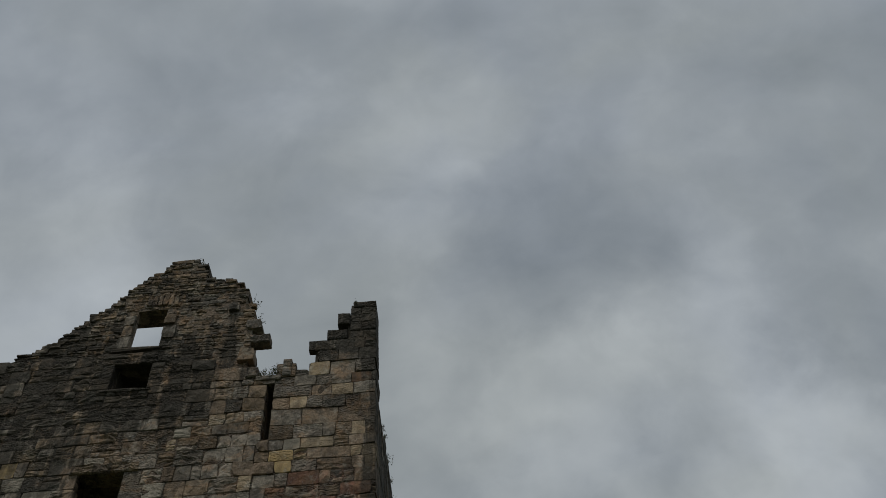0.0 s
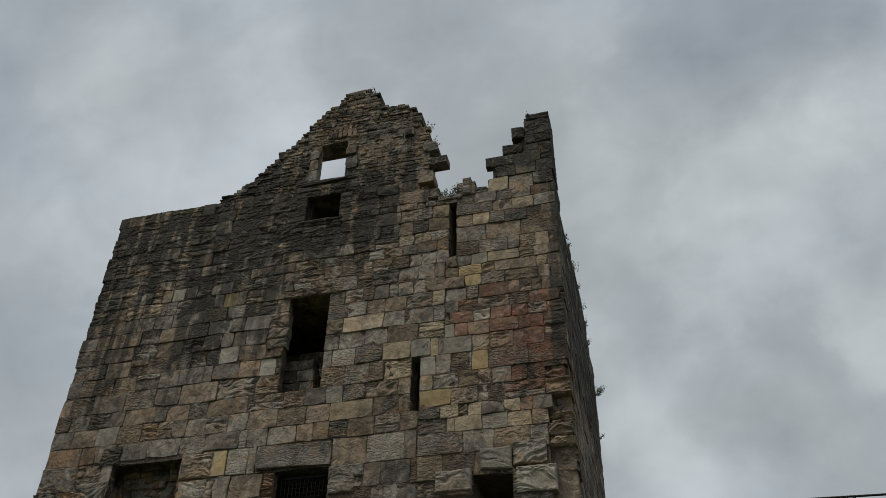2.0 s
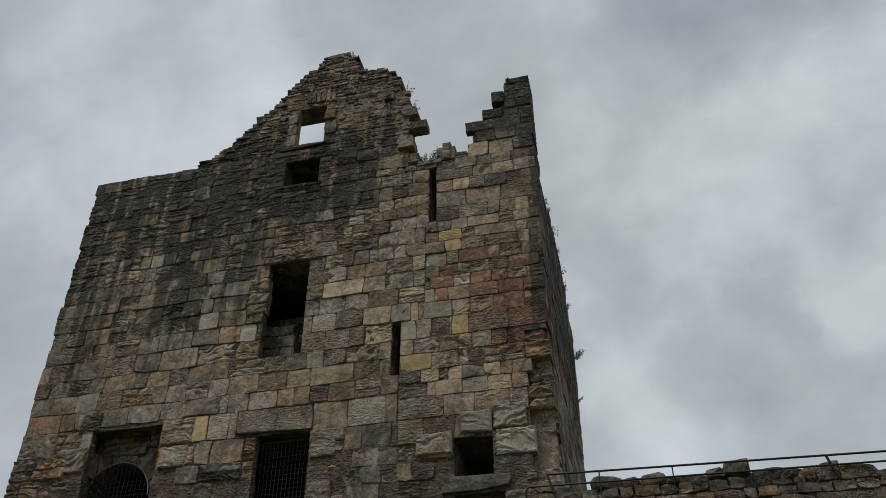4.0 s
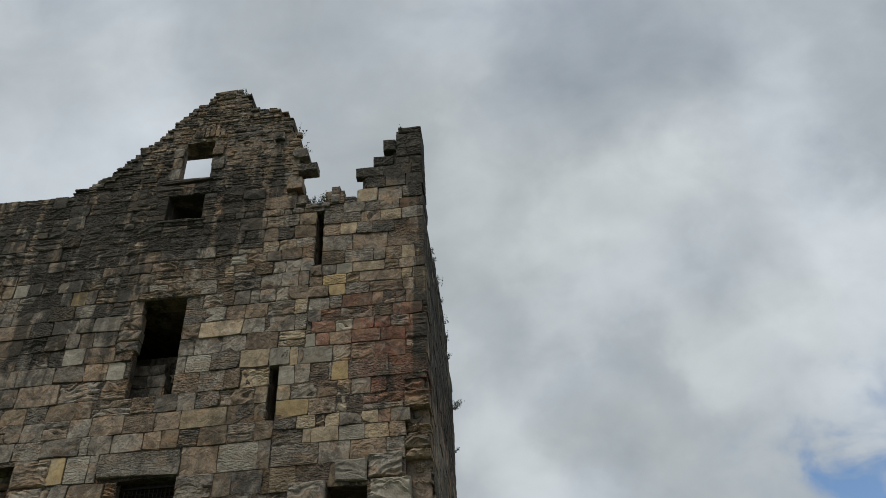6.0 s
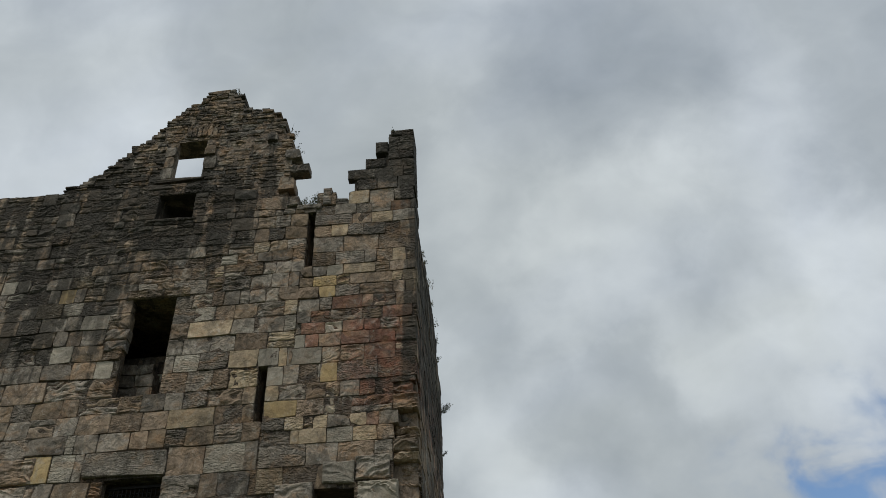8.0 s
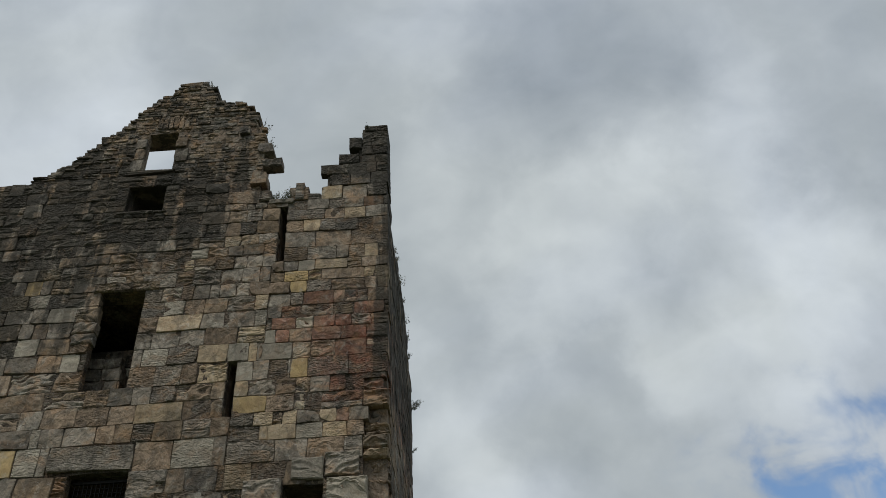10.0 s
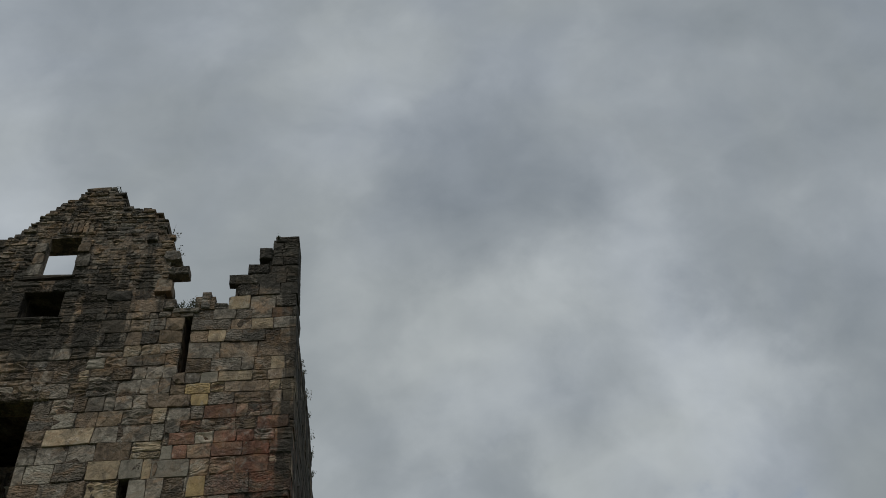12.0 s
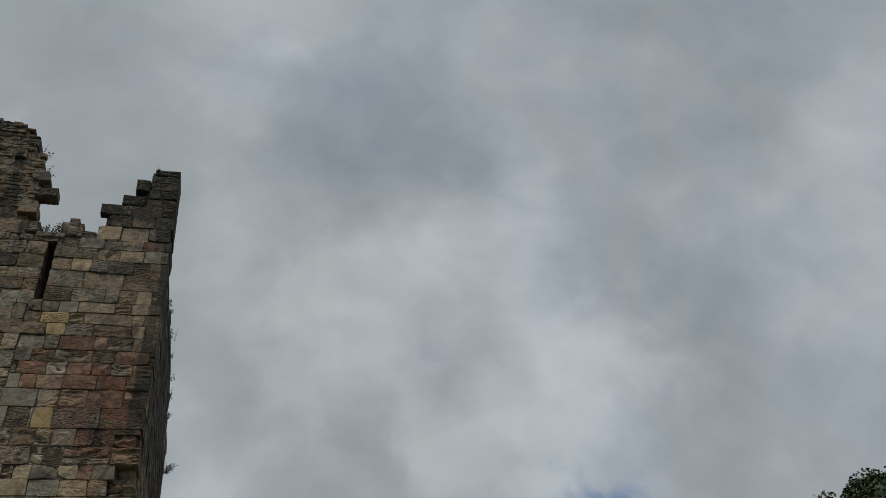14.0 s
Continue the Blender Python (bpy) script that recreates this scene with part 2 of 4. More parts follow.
    bump = nt.nodes.new("ShaderNodeBump")
    bump.inputs["Strength"].default_value = 1.0
    bump.inputs["Distance"].default_value = 0.085 * relief
    nt.links.new(h, bump.inputs["Height"])
    nt.links.new(bump.outputs[0], bsdf.inputs["Normal"])
    return m


def plain_material(name, a, b, scale=6.0, rough=0.9, metal=0.0, bump=0.01):
    m, nt, bsdf = node_mat(name)
    geo = nt.nodes.new("ShaderNodeNewGeometry")
    n1 = noise_at(nt, geo.outputs["Position"], scale, 6, 0.65, 0.3)
    n2 = noise_at(nt, geo.outputs["Position"], scale * 0.15, 3)
    f = mnode(nt, "MULTIPLY_ADD", n1, 0.7, mnode(nt, "MULTIPLY", n2, 0.3))
    nt.links.new(mix_rgb(nt, ramp01(nt, f, 0.35, 0.65), a, b), bsdf.inputs["Base Color"])
    bsdf.inputs["Roughness"].default_value = rough
    bsdf.inputs["Metallic"].default_value = metal
    bp = nt.nodes.new("ShaderNodeBump")
    bp.inputs["Distance"].default_value = bump
    nt.links.new(n1, bp.inputs["Height"])
    nt.links.new(bp.outputs[0], bsdf.inputs["Normal"])
    return m


def leaf_material(name, a, b):
    m, nt, bsdf = node_mat(name)
    geo = nt.nodes.new("ShaderNodeNewGeometry")
    n2 = noise_at(nt, geo.outputs["Position"], 0.8, 3)
    f = mnode(nt, "MULTIPLY_ADD", geo.outputs["Random Per Island"], 0.6, mnode(nt, "MULTIPLY", n2, 0.4))
    nt.links.new(mix_rgb(nt, f, a, b), bsdf.inputs["Base Color"])
    bsdf.inputs["Roughness"].default_value = 0.6
    return m


MAT = {
    "grey": stone_material("grey_sandstone", (0.215, 0.188, 0.152), (0.27, 0.238, 0.195)),
    "tan": stone_material("tan_sandstone", (0.25, 0.182, 0.124), (0.30, 0.228, 0.162)),
    "buff": stone_material("buff_sandstone", (0.32, 0.246, 0.155), (0.37, 0.292, 0.196), 0.7, 0.9, 0.7),
    "ochre": stone_material("ochre_sandstone", (0.40, 0.285, 0.132), (0.43, 0.32, 0.165), 0.4, 0.6, 0.4),
    "red": stone_material("red_sandstone", (0.235, 0.110, 0.074), (0.25, 0.155, 0.105), 0.9, 0.8),
    "rust": stone_material("rust_brown_sandstone", (0.215, 0.122, 0.062), (0.19, 0.115, 0.07), 0.7, 0.8),
    "pale": stone_material("pale_sandstone", (0.33, 0.298, 0.238), (0.37, 0.335, 0.27), 0.6, 0.6, 0.5),
    "dark": stone_material("dark_weathered_sandstone", (0.118, 0.106, 0.09), (0.15, 0.134, 0.11)),
    "brown": stone_material("brown_rubble_sandstone", (0.205, 0.148, 0.096), (0.25, 0.188, 0.125), 0.9),
}
MORTAR = stone_material("old_lime_mortar", (0.165, 0.128, 0.096), (0.18, 0.142, 0.108), 1.0)
IRON = plain_material("black_iron", (0.018, 0.018, 0.018), (0.03, 0.026, 0.024), 30, 0.55, 0.6, 0.002)
GRASS = plain_material("rough_grass", (0.035, 0.055, 0.018), (0.07, 0.085, 0.03), 3.0, 0.95, 0.0, 0.05)
RIM = plain_material("pale_worn_metal", (0.16, 0.15, 0.13), (0.24, 0.22, 0.19), 20, 0.6, 0.3, 0.002)
WEED = leaf_material("weed_leaves", (0.030, 0.042, 0.012), (0.075, 0.085, 0.03))
STRAW = leaf_material("dry_stems", (0.10, 0.085, 0.04), (0.16, 0.13, 0.07))
LEAF = leaf_material("tree_leaves", (0.022, 0.040, 0.010), (0.06, 0.085, 0.022))
BARK = plain_material("bark", (0.05, 0.04, 0.03), (0.09, 0.075, 0.06), 9.0, 0.95, 0.0, 0.03)


# ---- helpers for meshes ----
def mesh_object(name, verts, faces, mats, parent=None, index=None, label="", kind=""):
    me = bpy.data.meshes.new(name)
    me.from_pydata(verts, [], faces)
    for mt in mats:
        me.materials.append(mt)
    if index is not None:
        me.polygons.foreach_set("material_index", index)
    me.update()
    ob = new(name, me)
    ob.parent = parent
    if label or kind:
        tagged(ob, label=label, kind=kind)
    return ob


def part(name, bm, material, parent, label=""):
    me = bpy.data.meshes.new(name)
    bm.to_mesh(me)
    bm.free()
    me.materials.append(material)
    ob = new(name, me)
    ob.parent = parent
    if label:
        tagged(ob, label=label)
    return ob


def solid_cells(us, vs, filled, w0, w1, place):
    """A wall of cells between the lines us and vs, with openings where filled() says no; only its outer faces."""
    verts, faces, known = [], [], {}

    def vid(u, v, w):
        key = (round(u, 4), round(v, 4), round(w, 4))
        if key not in known:
            known[key] = len(verts)
            verts.append(place(u, v, w))
        return known[key]

    grid = [[filled((us[i] + us[i + 1]) / 2, (vs[j] + vs[j + 1]) / 2) for j in range(len(vs) - 1)] for i in range(len(us) - 1)]

    def at(i, j):
        return 0 <= i < len(us) - 1 and 0 <= j < len(vs) - 1 and grid[i][j]

    for i in range(len(us) - 1):
        for j in range(len(vs) - 1):
            if not grid[i][j]:
                continue
            a, b, c, d = us[i], us[i + 1], vs[j], vs[j + 1]
            faces.append([vid(a, c, w0), vid(b, c, w0), vid(b, d, w0), vid(a, d, w0)])
            faces.append([vid(a, c, w1), vid(a, d, w1), vid(b, d, w1), vid(b, c, w1)])
            if not at(i - 1, j):
                faces.append([vid(a, c, w0), vid(a, d, w0), vid(a, d, w1), vid(a, c, w1)])
            if not at(i + 1, j):
                faces.append([vid(b, c, w0), vid(b, c, w1), vid(b, d, w1), vid(b, d, w0)])
            if not at(i, j - 1):
                faces.append([vid(a, c, w0), vid(a, c, w1), vid(b, c, w1), vid(b, c, w0)])
            if not at(i, j + 1):
                faces.append([vid(a, d, w0), vid(b, d, w0), vid(b, d, w1), vid(a, d, w1)])
    return verts, faces


def stone_mesh(rng, u0, u1, v0, v1, w, depth, wear=1.0):
    """One rough block: face between u0..u1 and v0..v1 standing w proud, reaching depth behind it."""
    du, dv = u1 - u0, v1 - v0
    j = min(0.008 * wear, 0.12 * min(du, dv))
    ch = min(0.0040 * (0.5 + 0.8 * wear), 0.2 * min(du, dv))
    ring = [(0, 0), (0.5, 0), (1, 0), (1, 0.5), (1, 1), (0.5, 1), (0, 1), (0, 0.5)]
    outer, inner, tilt_u, tilt_v = [], [], rng.gauss(0, 0.004) * wear, rng.gauss(0, 0.003) * wear
    w += abs(tilt_u) + abs(tilt_v)
    for a, b in ring:
        mid = a == 0.5 or b == 0.5
        a2 = a + (rng.uniform(-0.15, 0.15) if a == 0.5 else 0)
        b2 = b + (rng.uniform(-0.15, 0.15) if b == 0.5 else 0)
        u, v = u0 + a2 * du + rng.uniform(-j, j), v0 + b2 * dv + rng.uniform(-j, j)
        if not mid:  # knocked corners
            k = rng.random() ** 3 * 0.024 * wear
            u, v = u + (k if a == 0 else -k), v + (k if b == 0 else -k)
        su, sv = (0.5 - a2) * 2, (0.5 - b2) * 2
        c = ch * rng.uniform(0.6, 1.7)
        outer.append((u, v, w - ch * rng.uniform(0.7, 1.8)))
        inner.append((u + su * c, v + sv * c, w + tilt_u * (a2 - 0.5) * 2 + tilt_v * (b2 - 0.5) * 2 + rng.gauss(0, 0.004) * wear))
    back = [(u, v, w - depth) for u, v, _ in outer]
    mid = (u0 + du * rng.uniform(0.4, 0.6), v0 + dv * rng.uniform(0.4, 0.6), w + rng.gauss(0.006, 0.007) * wear)
    verts = back + outer + inner + [mid]
    faces = []
    for i in range(8):
        k = (i + 1) % 8
        faces.append((i, k, 8 + k, 8 + i))
        faces.append((8 + i, 8 + k, 16 + k, 16 + i))
        faces.append((16 + i, 16 + k, 24))
    return verts, faces


def eroded_mesh(rng, u0, u1, v0, v1, w, depth, amp):
    """One block whose face has weathered into twisted ribs along its bedding, with rounded edges."""
    du, dv = u1 - u0, v1 - v0
    nu, nv = max(4, min(26, round(du / 0.026))), max(4, min(20, round(dv / 0.022)))
    seed, slope = rng.uniform(0, 200), rng.uniform(-0.5, 0.5)
    rib, twist = rng.uniform(14, 24), rng.uniform(0.05, 0.16)
    verts, faces = [], []
    for j in range(nv + 1):
        for i in range(nu + 1):
            a, b = i / nu, j / nv
            u, v = u0 + a * du, v0 + b * dv
            warp = noise.noise((u * 2.4 + seed, v * 3, 0.0)) * twist * 1.6 + noise.noise((u * 7 + seed, v * 7, 3.0)) * twist * 0.5
            line = (v + slope * (u - u0) * 0.5 + warp) * rib
            ridge = 1 - 1.9 * abs(noise.noise((u * 2.2 + seed, line * 0.55, 5.0))) - 0.5 * abs(noise.noise((u * 6 + seed, line * 1.4, 7.0)))
            h = amp * 1.5 * (ridge - 0.62) + amp * 0.9 * noise.noise((u * 4 + seed, v * 5, 8.0))
            e = min(a * du, (1 - a) * du, b * dv, (1 - b) * dv)
            round_off = min(1.0, e / (0.6 * amp + 0.008))
            h -= amp * 1.1 * (1 - round_off) ** 2
            edge = 0.0 if 0 < i < nu and 0 < j < nv else 0.35 * amp
            verts.append((u + edge * noise.noise((u * 14 + seed, v * 14, 1)), v + edge * noise.noise((u * 14, v * 14 + seed, 2)), w + h))
    for j in range(nv):
        for i in range(nu):
            k = j * (nu + 1) + i
            faces.append((k, k + 1, k + nu + 2, k + nu + 1))
    rim = [i for i in range(nu)] + [j * (nu + 1) + nu for j in range(nv)] + [nv * (nu + 1) + i for i in range(nu, 0, -1)] + [j * (nu + 1) for j in range(nv, 0, -1)]
    k0 = len(verts)
    verts += [(verts[r][0], verts[r][1], w - depth) for r in rim]
    for k in range(len(rim)):
        n = (k + 1) % len(rim)
        faces.append((rim[n], rim[k], k0 + k, k0 + n))
    return verts, faces


def pointed(verts, faces, axis, face, sign, lo, hi, seed):
    """Move the mortar face of a wall in and out by patches; axis and face say which plane it is."""
    out = []
    for p in verts:
        if abs(p[axis] - face) < 1e-4:
            n = noise.noise((p[0] * 1.3 + seed, p[1] * 1.3, p[2] * 1.5)) * 0.7 + noise.noise((p[0] * 5.0 + seed, p[1] * 5.0, p[2] * 5.0)) * 0.45
            q = list(p)
            q[axis] = sign * (lo + (hi - lo) * min(1.0, max(0.0, 0.5 + n)))
            p = tuple(q)
        out.append(p)
    return out, faces


def fine(lines, step):
    """The same lines with others between them, no further apart than step."""
    out = [lines[0]]
    for a, b in zip(lines, lines[1:]):
        n = max(1, math.ceil((b - a) / step))
        out += [a + (b - a) * (k + 1) / n for k in range(n)]
    return out


class Masonry:
    """Collects the stones of one wall; those marked single become parts of their own, the rest one joined part."""

    def __init__(self, wall, place):
        self.wall, self.place, self.v, self.f, self.mi, self.mats, self.count = wall, place, [], [], [], [], 0

    def add(self, rng, u0, u1, v0, v1, w, depth, mat, wear=1.0, single=False, name="stone", eroded=0.0):
        if eroded:
            verts, faces = eroded_mesh(rng, u0, u1, v0, v1, w, depth, eroded)
        else:
            verts, faces = stone_mesh(rng, u0, u1, v0, v1, w, depth, wear)
        verts = [self.place(*p) for p in verts]
        if single:
            cx, cy, cz = (sum(p[i] for p in verts) / len(verts) for i in range(3))
            ob = mesh_object(name, [(x - cx, y - cy, z - cz) for x, y, z in verts], faces, [MAT[mat]], self.wall)
            ob.location = (cx, cy, cz)
            self.count += 1
            return ob
        if mat not in self.mats:
            self.mats.append(mat)
        k = len(self.v)
        self.v += verts
        self.f += [tuple(i + k for i in q) for q in faces]
        self.mi += [self.mats.index(mat)] * len(faces)
        return None

    def finish(self, label=""):
        if self.v:
            mesh_object("stonework", self.v, self.f, [MAT[k] for k in self.mats], self.wall, self.mi, label, "stuff")


def cut(intervals, a, b):
    out = []
    for p, q in intervals:
        if b <= p or a >= q:
            out.append((p, q))
        else:
            if a > p:
                out.append((p, a))
            if b < q:
                out.append((b, q))
    return [(p, q) for p, q in out if q - p > 0.05]


def courses(rng, anchors, target):
    """Bed lines through all anchors, with courses of about the target height between them."""
    out = [anchors[0]]
    for a, b in zip(anchors, anchors[1:]):
        n = max(1, round((b - a) / target((a + b) / 2)))
        steps = [rng.uniform(0.8, 1.2) for _ in range(n)]
        z = a
        for s in steps[:-1]:
            z += s / sum(steps) * (b - a)
            out.append(z)
        out.append(b)
    return out


def front_place(u, v, w):  # x, z and how far it stands out of the front face
    sag = 0.028 * noise.noise((u * 0.8, v * 0.9, 4.0)) + 0.012 * noise.noise((u * 2.6, v * 2.6, 9.0))
    return (u, -w, v + sag)


# ---- the tower ----
tower = tagged(new("castle_tower"), "ruined roofless sandstone tower with a broken gable", "ruin", kind="thing")
T_LEFT, T_DEPTH, T_THICK = -10.53, 6.25, 2.05
# openings in the front: left, right, bottom, top
ATTIC = (-5.65, -4.83, 13.93, 14.70)
GREAT = (-5.69, -4.81, 9.58, 11.80)
LOOP_HIGH = (-2.27, -2.11, 12.28, 13.76)
LOOP_LOW = (-2.98, -2.81, 8.83, 10.04)
BARRED = (-5.50, -4.45, 5.70, 7.97)
ARCHED = (-8.95, -7.48, 5.55, 8.42)
HOLE = (-1.80, -1.12, 6.85, 7.52)
CELLAR = (-1.80, -0.95, 5.55, 6.55)
OPENINGS = [ATTIC, GREAT, LOOP_HIGH, LOOP_LOW, BARRED, ARCHED, HOLE, CELLAR]


def front_top(x):
    """The broken wallhead of the front."""
    if x < -5.0:
        return 14.97
    if x < -2.55:
        return 14.97 - (x + 5.0) / 2.45 * 0.75
    for right, z in ((-1.97, 13.94), (-1.78, 14.40), (-1.42, 14.12), (-1.30, 14.33), (-1.06, 14.90), (-0.62, 15.22), (-0.55, 15.72)):
        if x < right:
            return z
    return 16.06


def in_opening(x, z, extra=0.0):
    return any(a - extra < x < b + extra and c - extra < z < d + extra for a, b, c, d in OPENINGS)


xs = sorted({T_LEFT + 0.04, -0.05, -2.55, -1.97, -1.78, -1.42, -1.30, -1.06, -0.62, -0.55} | {v for o in OPENINGS for v in o[:2]} | {-5.0 + 0.3 * i for i in range(1, 9)})
zs = sorted({-0.3, 12.0, 13.9, 14.94} | {v for o in OPENINGS for v in o[2:]} | {14.2 + 0.12 * i for i in range(1, 6)})
def skin(x, z):
    worn = x > -0.46 and 6.85 < z < 9.50
    return z < min(front_top(x), 14.97) - 0.03 and not in_opening(x, z) and (z < 13.9 or x < -2.5) and not worn


xs = sorted(set(xs) | {-0.46})
zs = sorted(set(zs) | {6.85, 9.50})
front = mesh_object("front_wall", *pointed(*solid_cells(fine(xs, 0.16), fine(zs, 0.16), skin, -0.034, -0.17, front_place), 1, 0.034, 1, -0.002, 0.027, 3.0), [MORTAR], tower, label="weathered ashlar front wall of mixed grey and ochre stone")
SPLAYS = [ATTIC, (-6.70, -4.30, 9.30, 11.86), LOOP_HIGH, LOOP_LOW, (-6.3, -4.1, 5.70, 8.02), (-9.2, -7.3, 5.55, 8.56), HOLE, CELLAR]
xr = sorted(set(xs) | {v for o in SPLAYS for v in o[:2]})
zr = sorted(set(zs) | {v for o in SPLAYS for v in o[2:]})
mesh_object("wall_core", *solid_cells(xr, zr, lambda x, z: z < min(front_top(x), 14.97) - 0.03 and (z < 13.9 or x < -2.5) and not any(o[0] < x < o[1] and o[2] < z < o[3] for o in SPLAYS),
            -0.172, -T_THICK, front_place), [MORTAR], tower)
# the thin broken wallhead over the corner
xs2 = [x for x in xs if x >= -2.56]
mesh_object("wallhead", *solid_cells(xs2, [13.9, 13.92, 14.10, 14.31, 14.38, 14.86, 15.19, 15.68, 16.02],
            lambda x, z: z < front_top(x) - 0.02, -0.05, -0.62, front_place), [MORTAR], tower, label="broken wallhead stepping up to the corner")

rng = random.Random(11)
# stones that stand out by their colour: left, right, height of their middle
KEY_STONES = {
    "ochre": [(-2.07, -1.59, 11.92), (-1.93, -1.60, 11.63), (-2.80, -2.20, 9.05), (-1.81, -1.49, 9.80), (-7.02, -6.52, 8.22), (-7.26, -6.95, 12.03)],
    "buff": [(-1.46, -0.82, 12.17), (-1.40, -0.96, 14.10), (-0.47, -0.19, 12.42), (-2.62, -2.46, 10.10), (-2.13, -1.63, 8.53), (-2.28, -2.13, 8.53), (-8.81, -8.58, 12.4)],
    "pale": [(-1.80, -1.47, 12.18), (-1.63, -1.17, 8.55), (-4.62, -4.14, 10.21), (-6.15, -5.80, 10.2), (-7.09, -6.67, 10.62), (-9.50, -9.02, 9.10), (-6.51, -6.09, 8.22), (-8.56, -8.26, 12.4), (-3.76, -3.06, 8.2), (-6.33, -6.17, 8.6)],
    "tan": [(-1.13, -0.45, 11.65), (-1.88, -1.45, 10.45), (-0.70, -0.33, 10.78), (-1.05, -0.67, 11.0), (-2.17, -1.86, 9.80), (-1.42, -0.78, 8.20), (-3.83, -3.53, 9.82), (-9.85, -9.36, 11.3)],
    "red": [(-0.66, -0.08, 11.05), (-2.23, -1.77, 10.80), (-2.14, -1.88, 10.50), (-1.21, -0.48, 9.10), (-1.0, -0.42, 10.12), (-0.9, -0.42, 10.50), (-1.45, -1.0, 10.12)],
    "rust": [(-0.50, -0.07, 13.75), (-9.73, -9.41, 8.68), (-10.5, -9.75, 8.68)],
    "grey": [(-1.63, -1.04, 12.45), (-2.32, -1.90, 11.30), (-2.50, -2.21, 9.80), (-1.98, -1.42, 8.20), (-7.46, -7.03, 8.22), (-3.06, -2.83, 8.2)],
    "dark": [(-3.47, -2.92, 7.70), (-2.35, -1.8, 7.70)],
}


def weather_mix(x, z, rng):
    """Which stone lies there: red by the corner, buff round the loops, grey and tan elsewhere, dark at the wallhead."""
    warm = math.exp(-((x + 0.55) / 1.05) ** 2 - ((z - 10.2) / 1.15) ** 2)
    sandy = math.exp(-((x + 2.2) / 1.6) ** 2 - ((z - 10.3) / 2.2) ** 2)
    r = rng.random()
    if z > 14.35 and x > -1.5:
        return "dark" if r < 0.8 else "brown"
    if r < 0.75 * warm:
        return "red"
    r = rng.random()
    if r < 0.5 * sandy:
        return "buff" if r < 0.22 * sandy else "pale" if r < 0.32 * sandy else "tan"
    r = rng.random()
    if z > 12.6 and x < -2.6:
        return "dark" if r < 0.12 else "brown" if r < 0.42 else "grey" if r < 0.80 else "tan"
    if z < 8.45 and x < -7.3 and rng.random() < 0.45:
        return rng.choice(("rust", "brown", "brown", "dark"))
    if z < 8.6 and x > -7.5 and rng.random() < 0.28:
        return "dark"
    if z < 8.0:
        return "grey" if r < 0.16 else "tan" if r < 0.22 else "dark" if r < 0.58 else "brown" if r < 0.82 else "rust" if r < 0.96 else "buff"
    return "grey" if r < 0.46 else "tan" if r < 0.66 else "buff" if r < 0.73 else "pale" if r < 0.78 else "brown" if r < 0.90 else "dark"


def eroded_share(x, z):
    """How many of the stones have weathered into ribs."""
    s = 0.13
    if z < 7.97:
        s = 0.72
        if x < -9.2 or -7.4 < x < -5.5 or x > -2.2:
            s = 0.92
    if z > 11.9 and x < -3.4:
        s = 0.74
    if x > -1.9 and 9.2 < z < 11.5:
        s = 0.48
    if 7.97 < z < 9.6 and x > -8:
        s = 0.26
    return s


def set_stone(mas, rng, a, b, c, d, depth, mat, single, eroded, wear, push=0.0):
    """One block, sound or weathered into ribs; a tall one may be two thin ones."""
    g = 0.003
    if eroded:
        cuts = [c, c + (d - c) * rng.uniform(0.35, 0.65), d] if d - c > 0.26 and rng.random() < (0.6 if d < 7.98 else 0.35) else [c, d]
        for lo, hi in zip(cuts, cuts[1:]):
            mas.add(rng, a + g, b - g, lo + g, hi - g, push + rng.gauss(0.006, 0.008), depth, mat if rng.random() < 0.75 else rng.choice(("brown", "tan", "grey")), single=single, eroded=eroded)
    else:
        mas.add(rng, a + g, b - g, c + g, d - g, push + max(-0.010, rng.gauss(0.002, 0.007)), depth, mat, wear, single)


def corner_in(z):
    """How far the worn corner stands off its line."""
    return -0.015 * min(1.0, max(0.0, (z - 10.5) / 1.4), max(0.0, (16.0 - z) / 2.0))


LOW_BEDS = [5.55, 6.20, 6.55, 6.85, 7.18, 7.52, 7.97]
MAIN_BEDS = LOW_BEDS + [8.50, 8.87, 9.25, 9.60, 10.03, 10.41, 10.78, 11.15, 11.50, 11.84, 12.20, 12.52, 12.78, 13.07, 13.42, 13.76, 13.94, 14.30, 14.64, 14.97]
CORNER_BEDS = LOW_BEDS + [8.38, 8.67, 8.93, 9.27, 9.60, 10.00, 10.36, 10.66, 10.92, 11.20, 11.50, 11.78, 12.04, 12.30, 12.63, 13.04, 13.36, 13.66, 13.93, 14.30, 14.64, 14.97]


def seam(z):
    """Where the coursing of the corner meets that of the main wall: along the loops."""
    return -2.81 if z < 10.2 else -2.11 if z > 12.25 else -2.34


def corner_hollow(x, z):
    return x > -0.48 and 6.8 < z < 9.5


def lay_front():
    mas = Masonry(front, front_place)
    for beds, corner in ((courses(rng, [-0.2, 5.55], lambda z: 0.42)[:-1] + MAIN_BEDS, False), (CORNER_BEDS, True)):
        for c, d in zip(beds, beds[1:]):
            lay_course(mas, c, d, corner)
    mas.finish("weathered sandstone blocks in uneven courses")


